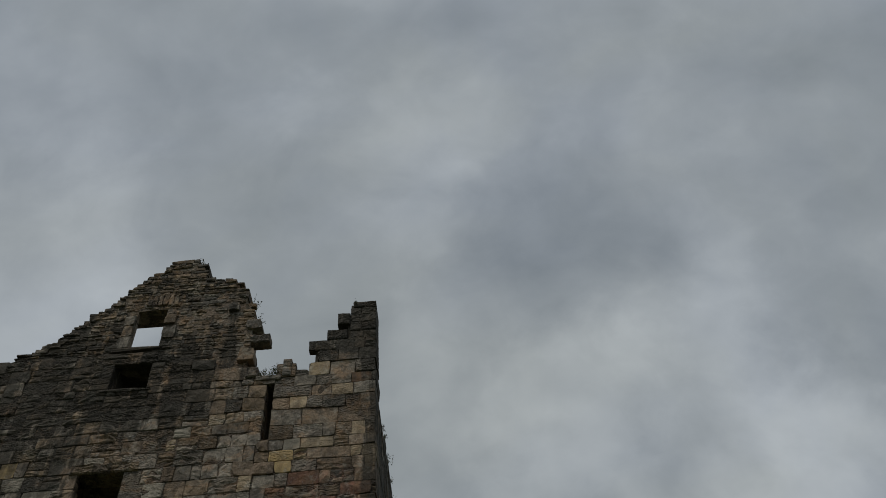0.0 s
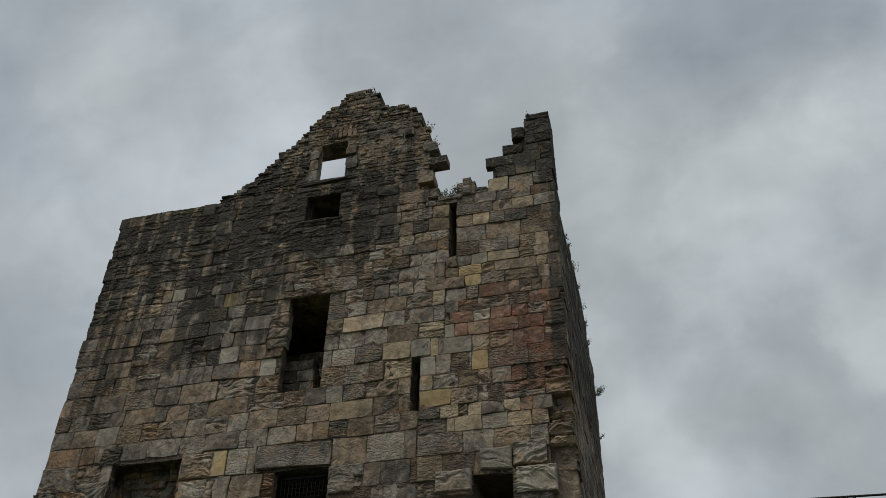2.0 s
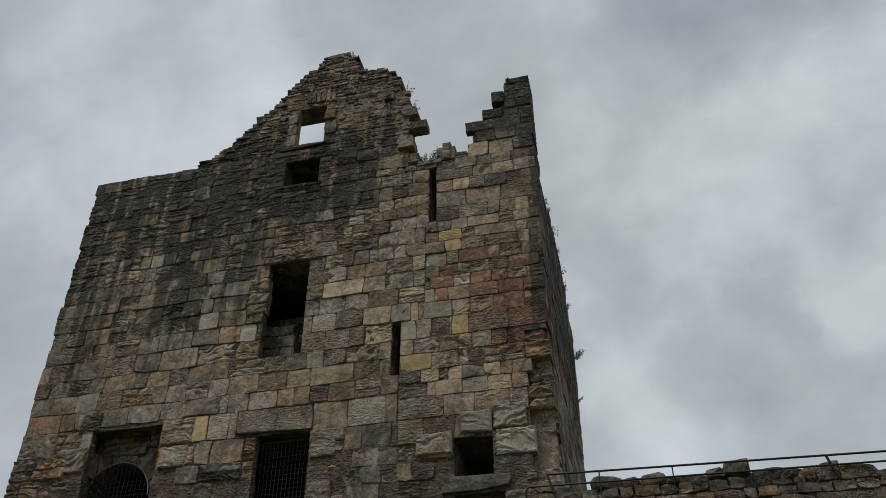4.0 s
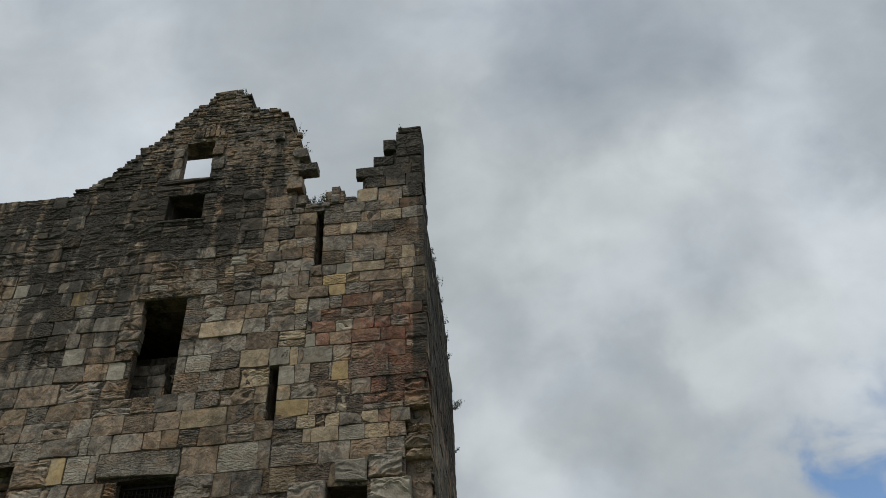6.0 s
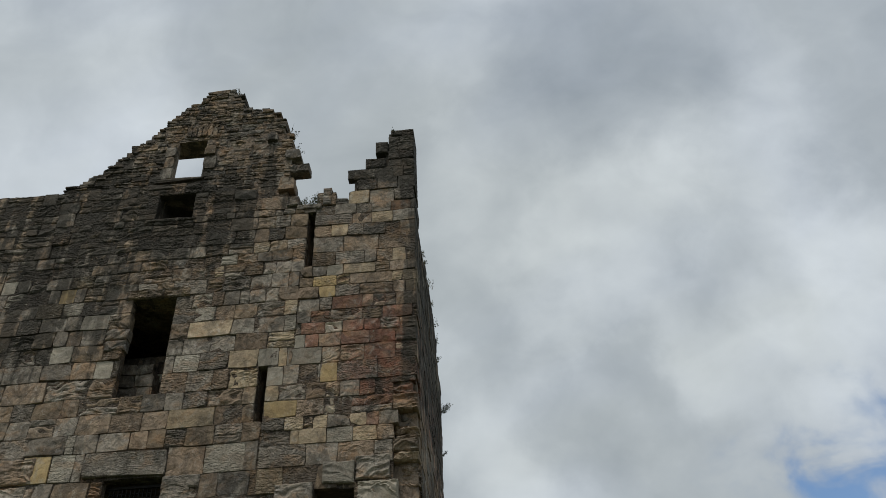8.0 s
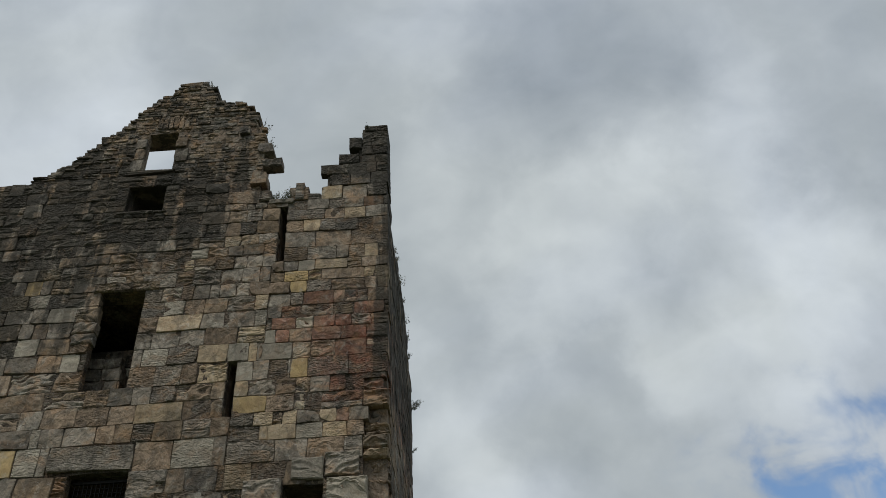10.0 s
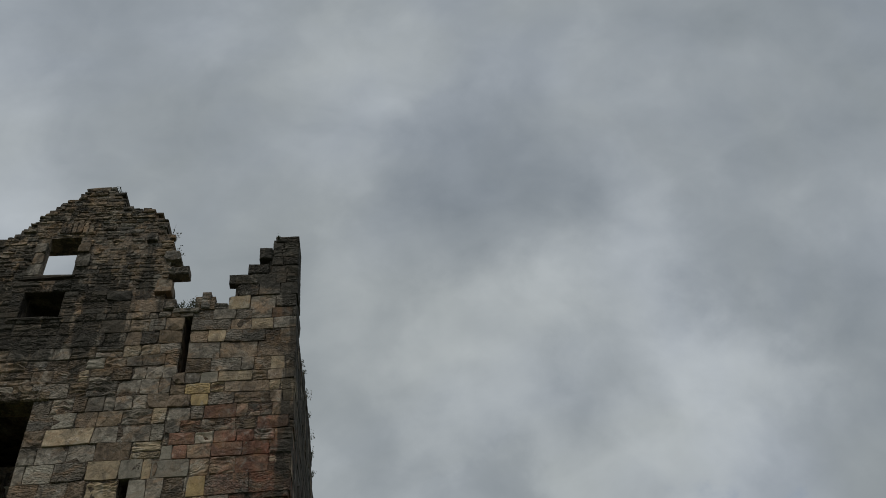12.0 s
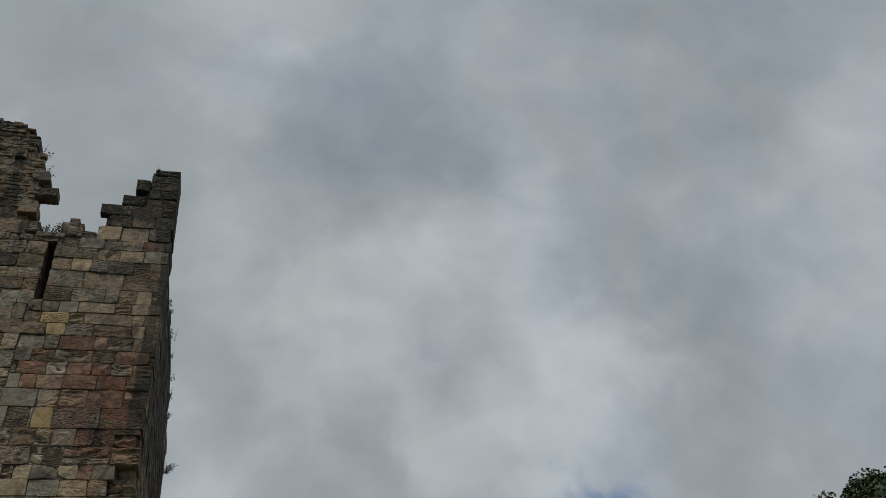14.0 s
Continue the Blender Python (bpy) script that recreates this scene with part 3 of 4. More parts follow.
def lay_course(mas, c, d, corner):
    zm, h = (c + d) / 2, d - c
    spans = [(seam(zm), 0.0)] if corner else [(T_LEFT, seam(zm) if c > 5.5 else 0.0)]
    for a, b, lo, hi in OPENINGS:
        if lo - 0.02 < zm < hi + 0.02:
            spans = cut(spans, a, b)
    if 7.97 <= zm < 8.45:  # the great lintel over the barred window
        spans = cut(spans, -5.92, -4.42)
    for mat, places in KEY_STONES.items():
        for a, b, z in places:
            if c <= z < d and spans and spans[0][0] - 0.1 < a and b < spans[-1][1] + 0.1:
                spans = cut(spans, a, b)
                rough = mat in ("red", "tan", "rust") and rng.random() < 0.35
                set_stone(mas, rng, a, b, c, d, 0.16, mat, True, 0.016 if rough else 0.0, 0.9)
    for p, q in spans:
        x = p
        while x < q - 0.01:
            nx = x + min(max(h * rng.lognormvariate(0.22, 0.34), 0.18), 0.85)
            if q - nx < 0.20:
                nx = q if q - x < 0.85 else x + (q - x) / 2
            xm = (x + nx) / 2
            top = front_top(xm)
            if zm > top - 0.03:
                x = nx
                continue
            mat = weather_mix(xm, zm, rng)
            worn = corner_hollow(xm, zm)
            rib = rng.uniform(0.012, 0.026) if h > 0.15 and rng.random() < eroded_share(xm, zm) else 0.0
            push = rng.uniform(-0.012, -0.004) if rng.random() < 0.08 else 0.0
            if zm < 7.97 and rib:  # decayed rubble low on the wall
                rib, push = rng.uniform(0.020, 0.042), rng.uniform(-0.05, 0.03)
            if worn:
                mat = rng.choice(("dark", "dark", "brown")) if zm > 8.4 else rng.choice(("rust", "brown", "buff", "tan"))
                rib, push = rng.uniform(0.040, 0.07), rng.choice((-0.24, -0.16, -0.05, 0.0)) + rng.uniform(-0.03, 0.0)
            single = (6.8 < zm < 11.6 and x > -9.6 and not rib) or worn
            deep = (0.75 if zm > 13.5 else 0.50) if nx > -0.01 else 0.16
            nx2 = nx
            if nx > -0.01:
                nx2 = nx - rng.uniform(0.0, 0.10) if worn else nx + rng.uniform(-0.015, 0.015) - corner_in(zm)
            x2 = x - (rng.uniform(-0.04, 0.035) if x <= T_LEFT + 0.01 else 0)
            wear = 0.8 if zm > 14.7 else 1.4 if zm > 12.6 and xm < -2.5 else 0.9 if rng.random() < 0.7 else 1.7
            set_stone(mas, rng, x2, nx2, c, min(d, top + 0.02), deep, mat, single, rib, wear, push)
            x = nx


lay_front()
m1 = Masonry(front, front_place)
# great lintel, and the heads and sills of the openings
m1.add(rng, -5.90, -4.44, 8.00, 8.46, 0.03, 0.5, "grey", 2.6, True, "lintel")
m1.add(rng, -5.85, -4.55, 11.80, 12.02, 0.055, 0.5, "brown", 2.6, True, "lintel", 0.03)
m1.add(rng, -5.80, -4.72, 13.84, 13.92, 0.015, 0.4, "grey", 1.6, True, "sill")
m1.add(rng, -2.0, -0.85, 6.58, 6.84, 0.06, 0.5, "dark", 2.2, True, "slab")
for a, b, c, d, w, mt in ((-2.46, -1.82, 7.26, 7.64, 0.09, "grey"), (-1.66, -1.12, 7.60, 8.00, 0.08, "pale"), (-1.10, -0.52, 7.66, 8.08, 0.07, "grey"), (-1.06, -0.38, 7.16, 7.62, 0.06, "pale"),
                          (-4.42, -3.95, 7.45, 7.93, 0.05, "grey"), (-4.40, -3.98, 6.55, 6.98, 0.07, "grey"), (-7.44, -6.80, 7.98, 8.46, 0.06, "tan"), (-7.40, -6.86, 7.52, 7.92, 0.05, "grey"),
                          (-9.62, -8.98, 7.62, 8.10, 0.05, "dark"), (-9.25, -8.82, 8.44, 8.80, 0.06, "grey")):
    m1.add(rng, a, b, c, d, w * 0.8, 0.45, mt, 2.4, True, eroded=rng.uniform(0.014, 0.026))


for a, b, c, d, w, mt in ((-6.05, -5.64, 10.62, 10.84, 0.06, "dark"), (-6.08, -5.63, 10.86, 11.10, 0.05, "grey"), (-6.10, -5.66, 11.12, 11.46, 0.03, "brown")):
    m1.add(rng, a, b, c, d, w, 0.20, mt, 2.0, True, eroded=0.022)


# ---- wallhead stones over the corner ----
def lay_wallhead():
    mas = Masonry(front, front_place)
    rows = [
        (-2.52, -2.00, 13.86, 13.97, 0.05, "grey"), (-1.97, -1.79, 13.95, 14.40, 0.04, "dark"), (-1.78, -1.44, 13.95, 14.13, -0.02, "dark"),
        (-2.75, -2.50, 13.98, 14.24, 0.06, "grey"),
        (-0.84, -0.56, 15.38, 15.70, 0.05, "dark"), (-1.31, -0.85, 14.62, 14.90, 0.04, "dark"), (-0.85, -0.45, 14.60, 14.92, 0.02, "dark"),
        (-1.06, -0.62, 14.93, 15.22, 0.03, "dark"), (-1.24, -0.98, 14.34, 14.62, 0.02, "dark"),
        (-0.50, -0.24, 15.95, 16.10, 0.0, "dark"), (-0.24, 0.02, 15.90, 16.08, 0.02, "brown"),
    ]
    z, k = 14.95, 0
    while z < 15.9:  # the corner pier above the wallhead
        h = min(rng.uniform(0.22, 0.30), 15.95 - z)
        mid = -0.30 + rng.uniform(-0.06, 0.10)
        for a, b in ((-0.56, mid), (mid, 0.02)):
            rows.append((a + 0.004, b - 0.004, z + 0.004, z + h - 0.004, rng.uniform(-0.01, 0.02), "dark" if rng.random() < 0.7 else "grey"))
        z += h
    for a, b, c, d, w, mt in rows:
        mas.add(rng, a, b, c, d, w, 0.66 if a > -0.6 else 0.46, mt, 1.2, True, eroded=rng.uniform(0.010, 0.018))


lay_wallhead()

# ---- gable, set a little behind the front ----
G_BACK, G_THICK = 0.22, 0.56
GS = (13.5 + G_BACK) / 13.5


def gx(x):
    return 1.245 + (x - 1.245) * GS


def gz(z):
    return 1.6 + (z - 1.6) * GS


G_LINE = [(-7.95, 15.02), (-7.84, 15.10), (-7.41, 15.33), (-7.04, 15.62), (-6.56, 16.16), (-5.86, 16.95), (-5.54, 17.45), (-4.98, 17.90), (-4.62, 18.06),
          (-4.40, 17.98), (-4.15, 17.72), (-3.98, 17.32), (-3.33, 17.17), (-3.12, 16.91), (-3.00, 16.49), (-2.85, 15.95), (-2.62, 15.70), (-2.66, 15.28), (-2.78, 14.9), (-2.76, 14.2)]
GX, GZ = [gx(p[0]) for p in G_LINE], [gz(p[1]) for p in G_LINE]
DORMER = (gx(-5.47), gx(-4.80), gz(15.10), gz(16.30))


def gable_top(x):
    if x <= GX[0] or x >= GX[-1]:
        return 0.0
    return float(np.interp(x, GX, GZ))


def gable_place(u, v, w):
    return (u, G_BACK - w, v)


gxs = sorted({round(GX[0] + 0.12 * i, 3) for i in range(int((GX[-1] - GX[0]) / 0.12) + 1)} | {DORMER[0], DORMER[1], GX[-1]})
gzs = sorted({14.0 + 0.13 * i for i in range(36)} | {DORMER[2], DORMER[3]})


def gable_cell(x, z, left=0.0):
    hole = DORMER[0] - left < x < DORMER[1] and DORMER[2] < z < DORMER[3]
    return z < gable_top(x) - 0.07 and not hole and z > (14.75 if x < -4.5 else 14.0)


gable = mesh_object("gable_wall", *pointed(*solid_cells(gxs, gzs, gable_cell, -0.03, -0.15, gable_place), 1, G_BACK + 0.03, 1, G_BACK - 0.002, G_BACK + 0.024, 9.0),
                    [MORTAR], tower, label="broken rubble gable with a small window open to the sky")
gxr = sorted(set(gxs) | {DORMER[0] - 0.3})
mesh_object("gable_core", *solid_cells(gxr, gzs, lambda x, z: gable_cell(x, z, 0.3), -0.152, -G_THICK, gable_place), [MORTAR], gable)


def lay_gable():
    rng = random.Random(23)
    mas = Masonry(gable, gable_place)
    z = 14.25
    while z < gz(18.1):
        h = rng.uniform(0.060, 0.128)
        x = GX[0]
        spans = [(GX[0], GX[-1])]
        if DORMER[2] - 0.02 < z + h / 2 < DORMER[3]:
            spans = cut(spans, DORMER[0], DORMER[1])
        for p, q in spans:
            x = p + (rng.uniform(0, 0.1) if p == GX[0] else 0)
            while x < q - 0.02:
                wdt = h * rng.lognormvariate(0.85, 0.4)
                nx = x + min(max(wdt, 0.14), 0.7)
                if q - nx < 0.12:
                    nx = q
                xm = (x + nx) / 2
                edge = min(gable_top(x + 0.05), gable_top(nx - 0.05))
                if z + h * 0.55 < max(gable_top(xm), edge) and not (z < 14.74 and xm < -4.5):
                    near = gable_top(xm) - z < 0.35
                    r = rng.random()
                    mat = "brown" if r < 0.50 else "dark" if r < 0.70 else "tan" if r < 0.86 else "grey"
                    if near:
                        mat = "dark" if rng.random() < 0.6 else "brown"
                    if abs(xm - gx(-5.0)) < 0.35 and gz(16.45) < z < gz(16.85):
                        mat = "tan"
                    mas.add(rng, x + 0.004, nx - 0.004, z + 0.003, z + h - 0.003, rng.gauss(0.0, 0.010) + (0.012 if near else 0), 0.14 if not near else G_THICK, mat, 1.3, z > 16.95 or near, eroded=0.0 if near or rng.random() < 0.5 else rng.uniform(0.008, 0.018))
                x = nx
        z += h
    mas.finish("thin brown rubble stones in ragged beds")


lay_gable()
mg = Masonry(gable, gable_place)
# corbel stub and broken stones at the right edge of the gable, small relieving arch over its window
mg.add(rng, gx(-2.90), gx(-2.34), gz(15.04), gz(15.25), 0.02, 0.3, "dark", 2.0, True, "corbel", 0.03)
mg.add(rng, gx(-2.9), gx(-2.55), gz(15.42), gz(15.70), 0.06, 0.5, "dark", 2.0, True)
mg.add(rng, gx(-3.35), gx(-3.12), gz(16.05), gz(16.32), 0.07, 0.3, "dark", 2.2, True)
mg.add(rng, gx(-2.95), gx(-2.62), gz(14.42), gz(14.78), 0.10, 0.4, "tan", 1.8, True)
mg.add(rng, gx(-5.78), gx(-4.72), gz(15.00), gz(15.10), 0.05, 0.5, "brown", 1.8, True, "sill")
for k in range(6):
    xk = -5.32 + 0.125 * k
    mg.add(rng, gx(xk), gx(xk + 0.115), gz(16.42), gz(16.78 - 0.02 * abs(k - 2.5)), 0.03, 0.3, rng.choice(("tan", "rust", "brown")), 1.4, True, "voussoir")
for a, b, c, d in ((-5.75, -5.47, 15.12, 15.45), (-5.70, -5.47, 15.47, 15.80), (-4.80, -4.50, 15.35, 15.70), (-4.80, -4.56, 15.8, 16.1), (-5.72, -5.47, 15.82, 16.1)):
    mg.add(rng, gx(a), gx(b), gz(c), gz(d), 0.035, 0.17, rng.choice(("tan", "brown", "grey")), 1.5, True)

# ---- side wall along x = 0, its top broken, and the walls that close the tower ----
S_LINE = [(0.0, 14.2), (0.5, 13.75), (1.8, 13.8), (3.4, 14.15), (4.9, 13.98), (5.6, 13.4), (6.25, 12.85), (6.5, 12.4)]


def side_top(y):
    return float(np.interp(y, [p[0] for p in S_LINE], [p[1] for p in S_LINE]))


def side_end(z):
    return min(6.45, max(5.6, 5.78 + 0.19 * (z - 8.5)))


def side_place(u, v, w):  # u runs back along the wall, w out of it
    return (w - 0.008, u, v)


sus = sorted({T_THICK + 0.002} | {2.1 + 0.35 * i for i in range(12)} | {T_DEPTH})
svs = [-0.3, 7.5, 8.5, 9.5, 10.5, 11.5, 12.5, 12.8, 13.1, 13.4, 13.7, 13.9, 14.1]
side = mesh_object("side_wall", *solid_cells(sus, svs, lambda y, z: z < side_top(y) - 0.02 and y < side_end(z), -0.045, -1.3, side_place), [MORTAR], tower, label="dark streaked side wall with weeds along its broken top")


def lay_side():
    rng = random.Random(31)
    mas = Masonry(side, side_place)
    beds = courses(rng, [-0.2, 6.0, 14.4], lambda z: 0.30)
    for c, d in zip(beds, beds[1:]):
        y = rng.uniform(0.30, 0.5)
        end = side_end((c + d) / 2)
        while y < end - 0.05:
            ny = y + rng.uniform(0.3, 0.75)
            if end - ny < 0.2:
                ny = end + rng.uniform(-0.05, 0.03)
            ym = (y + ny) / 2
            if (c + d) / 2 < side_top(ym):
                r = rng.random()
                mat = "dark" if r < 0.2 else "grey" if r < 0.5 else "brown" if r < 0.8 else "tan"
                mas.add(rng, y + 0.006, ny - 0.006, c + 0.006, min(d, side_top(ym) + 0.08) - 0.006, rng.gauss(-0.004, 0.004), 0.3, mat, 0.7, c > 12.6)
            y = ny
    mas.finish("dark streaked stones of the side wall")


lay_side()


def box_bm(a, b, bev=0.0):
    bm = bmesh.new()
    bmesh.ops.create_cube(bm, size=1)
    for v in bm.verts:
        v.co = Vector([a[i] + (v.co[i] + 0.5) * (b[i] - a[i]) for i in range(3)])
    if bev:
        bmesh.ops.bevel(bm, geom=list(bm.edges), offset=bev, segments=2, affect="EDGES", profile=0.6)
    return bm


part("rear_wall", box_bm((T_LEFT + 0.05, T_DEPTH - 1.2, -0.3), (-1.35, 5.55, 12.4)), MORTAR, tower)
part("side_wall", box_bm((T_LEFT + 0.05, T_THICK + 0.003, -0.3), (T_LEFT + 1.3, T_DEPTH - 1.203, 13.0)), MORTAR, tower)
# unseen slab, added to keep skylight out so the openings read dark
part("vault", box_bm((T_LEFT + 1.303, T_THICK + 0.003, 12.0), (-1.353, T_DEPTH - 1.203, 12.4)), MORTAR, tower)

# inner check of the great window: a pier of blocks on its far jamb
pier = part("window_pier", box_bm((-6.6, 0.62, 9.25), (-5.28, 1.2, 10.55)), MORTAR, tower)
part("pier_core", box_bm((-6.6, 1.203, 9.25), (-5.28, 2.0, 11.2)), MORTAR, pier)


def lay_pier():
    rng = random.Random(5)
    face = Masonry(pier, lambda u, v, w: (u, 0.62 - w, v))
    # flank mix is paler than the face mix, to imitate light reaching it
    flank = Masonry(pier, lambda u, v, w: (-5.28 + w, u, v))
    z = 9.40
    while z < 11.2:
        h = rng.uniform(0.22, 0.32)
        if z + h < 10.75:
            split = -5.58 + rng.uniform(-0.08, 0.08)
            for a, b in ((-5.95, split - 0.01), (split, -5.27)):
                face.add(rng, a, b, z, z + h - 0.012, 0.03, 0.2, rng.choice(("grey", "dark", "tan")), 1.4, True)
        y = 0.60
        for k in range(3):
            ny = y + rng.uniform(0.3, 0.5)
            if z < 10.4 + (y - 0.6) * 0.9:
                flank.add(rng, y, ny - 0.012, z, z + h - 0.012, 0.03, 0.15, rng.choice(("grey", "tan", "pale")), 1.3, True)
            y = ny
        z += h
    sill = Masonry(pier, lambda u, v, w: (u, v, 9.56 + w))
    for k in range(4):
        sill.add(rng, -5.62 + 0.22 * k, -5.41 + 0.22 * k, 0.02 + rng.uniform(0, 0.05), 0.6, rng.uniform(-0.02, 0.05), 0.2, "brown", 1.8, True)


lay_pier()


# arched recess: a backing with a round-headed doorway, ring of rough voussoirs, barred
A_MID, A_HALF, A_SPRING, A_RISE, A_Y = -8.48, 0.69, 7.24, 0.68, 0.52


def arch_open(x, z):
    return abs(x - A_MID) < A_HALF and z < A_SPRING + A_RISE * math.sqrt(max(0.0, 1 - ((x - A_MID) / A_HALF) ** 2))


axs = [-9.19 + i * 1.88 / 40 for i in range(41)]
azs = [5.5] + [7.1 + 0.045 * i for i in range(33)]
backing = mesh_object("arch_backing", *solid_cells(axs, azs, lambda x, z: not arch_open(x, z), -A_Y, -A_Y - 0.5, front_place), [MORTAR], tower, label="rough rubble recess over the arched opening")


def lay_arch():
    rng = random.Random(8)
    mas = Masonry(backing, front_place)
    # the dark stones here imitate the recess's shade; rust and brown are stone colours
    n = 13
    for k in range(n):  # voussoirs, turned round the arch
        t0, t1 = math.pi * (0.06 + 0.88 * k / n), math.pi * (0.06 + 0.88 * (k + 1) / n)
        r0, r1 = 1.0, 1.0 + rng.uniform(0.26, 0.36) / A_HALF

        def place(u, v, w, t0=t0, t1=t1):
            t = t0 + (t1 - t0) * u
            return (A_MID - math.cos(t) * A_HALF * v, A_Y - 0.05 - w, A_SPRING + math.sin(t) * A_RISE * (1 + (v - 1) * 1.3))

        vs, fs = stone_mesh(rng, 0.05, 0.95, r0, r1, 0.0, 0.25, 1.0)
        mesh_object("voussoir", [place(*p) for p in vs], fs, [MAT[rng.choice(("dark", "rust", "dark", "brown"))]], backing)
    z = 7.94
    while z < 8.52:
        h = rng.uniform(0.08, 0.14)
        x = ARCHED[0]
        while x < ARCHED[1] - 0.05:
            nx = min(x + rng.uniform(0.15, 0.4), ARCHED[1])
            mas.add(rng, x, nx - 0.01, z, z + h - 0.01, -A_Y + 0.06 + 0.16 * (z - 7.94) + rng.gauss(0, 0.03), 0.3, rng.choice(("rust", "dark", "rust", "brown")), 1.8, True, eroded=rng.uniform(0.02, 0.035))
            x = nx
        z += h


lay_arch()


def rod(name, p, q, r, parent, label="", seg=6, mat=IRON):
    p, q = Vector(p), Vector(q)
    bm = bmesh.new()
    bmesh.ops.create_cone(bm, cap_ends=True, segments=seg, radius1=r, radius2=r, depth=(q - p).length)
    bmesh.ops.transform(bm, matrix=Matrix.Translation((p + q) / 2) @ (q - p).to_track_quat("Z", "Y").to_matrix().to_4x4(), verts=bm.verts)
    return part(name, bm, mat, parent, label)


grille = tagged(new("window_grille"), "black iron grid closing the square window", "grille")
gy = 0.26
a, b, c, d = BARRED
for k in range(14):
    x = a + 0.04 + (b - a - 0.08) * k / 13
    rod("bar", (x, gy, c), (x, gy, d - 0.06), 0.008, grille)
for k in range(26):
    z = c + 0.05 + (d - c - 0.12) * k / 25
    rod("crossbar", (a + 0.01, gy + 0.017, z), (b - 0.01, gy + 0.017, z), 0.007, grille)
part("frame", box_bm((a, gy - 0.03, d - 0.08), (b, gy + 0.03, d - 0.03), 0.006), IRON, grille)

arch_grille = tagged(new("arched_grille"), "rusty iron grid with a rounded head in the arched recess", "grille")
for k in range(14):
    x = A_MID - A_HALF + 0.09 * k + 0.095
    top = A_SPRING + A_RISE * math.sqrt(max(0.0, 1 - ((x - A_MID) / A_HALF) ** 2))
    rod("bar", (x, 0.46, 5.6), (x, 0.46, top), 0.008, arch_grille)
for k in range(22):
    z = 5.65 + 0.09 * k
    if z > A_SPRING + A_RISE - 0.03:
        continue
    half = A_HALF if z < A_SPRING else A_HALF * math.sqrt(max(0.0, 1 - ((z - A_SPRING) / A_RISE) ** 2))
    rod("crossbar", (A_MID - half, 0.477, z), (A_MID + half, 0.477, z), 0.007, arch_grille)
for k in range(16):
    t0, t1 = math.pi * k / 16, math.pi * (k + 1) / 16
    rod("rim", (A_MID - math.cos(t0) * A_HALF, 0.44, A_SPRING + math.sin(t0) * A_RISE), (A_MID - math.cos(t1) * A_HALF, 0.44, A_SPRING + math.sin(t1) * A_RISE), 0.014, arch_grille, mat=RIM)

# ---- curtain wall in front of the corner, with a low iron rail ----
C_Y, C_X0, C_X1 = -0.95, -0.30, 22.0


def curtain_top(x):
    return (6.19 if x < 2.9 else 6.12) - 0.018 * x + 0.05 * math.sin(2.1 * x + 0.6) + 0.04 * math.sin(5.3 * x) + (0.10 if 2.25 < x < 2.85 else 0)


cxs = [C_X0 + 0.03 + 0.4 * i for i in range(56)]
curtain = tagged(mesh_object("wall_curtain", *solid_cells(cxs, [-0.3, 5.6, 5.9, 6.0], lambda x, z: z < curtain_top(x) - 0.05, -0.045, -0.7, lambda u, v, w: (u, C_Y - w, v)), [MORTAR]),
                 "low ruined curtain wall of dark rubble", "wall", kind="structure")


def cope_stone(rng, x, y, z, rx, ry, rz, mat):
    """One rounded field stone bedded on the wall top."""
    bm = bmesh.new()
    bmesh.ops.create_icosphere(bm, subdivisions=2, radius=1.0)
    turn, seed = rng.uniform(-0.25, 0.25), rng.uniform(0, 90)
    for v in bm.verts:
        p = v.co
        q = Vector([math.copysign(abs(c) ** 0.5, c) for c in p])
        q *= 1 + 0.22 * noise.noise(p * 1.4 + Vector((seed, 0, 0)))
        v.co = (q.x * rx, q.y * ry, q.z * rz + q.x * rx * turn)
    ob = part("cope_stone", bm, MAT[mat], curtain)
    ob.location = (x, y, z)


def lay_curtain():
    rng = random.Random(77)
    mas = Masonry(curtain, lambda u, v, w: (u, C_Y - w, v))
    beds = courses(rng, [-0.2, 4.2, 5.78], lambda z: 0.42) + [5.93, 6.1]
    for c, d in zip(beds, beds[1:]):
        x, low = C_X0, c < 5.6
        while x < C_X1:
            nx = x + (rng.uniform(0.35, 0.9) if low else rng.uniform(0.16, 0.42))
            xm = (x + nx) / 2
            r = rng.random()
            mat = "dark" if r < 0.66 else "brown" if r < 0.83 else "grey" if r < 0.86 else "tan" if r < 0.95 else "rust"
            if c < curtain_top(xm):
                set_stone(mas, rng, x, nx, c, min(d, curtain_top(xm) + 0.04), 0.35, mat, 4.9 < c and x < 9, 0.02 if low and rng.random() < 0.4 else 0.0, 1.8)
            x = nx
    # rounded cope stones on top
    x = C_X0
    while x < 16:
        nx = x + rng.uniform(0.16, 0.46)
        if rng.random() < 0.86:
            z = curtain_top((x + nx) / 2)
            cope_stone(rng, (x + nx) / 2, C_Y + rng.uniform(0.16, 0.24), z + 0.01, (nx - x) * 0.56, 0.22, min(rng.uniform(0.07, 0.15), 0.33 * (nx - x)), rng.choice(("dark", "brown", "dark", "dark")))
        x = nx
    mas.finish("dark rubble of the curtain wall")


lay_curtain()
rail = tagged(new("handrail"), "low double iron handrail along the curtain wall", "railing")
R_Y = -1.02


def rail_top(x):
    return 6.362 - 0.022 * x


def rail_low(x):
    return 6.192 - 0.015 * x


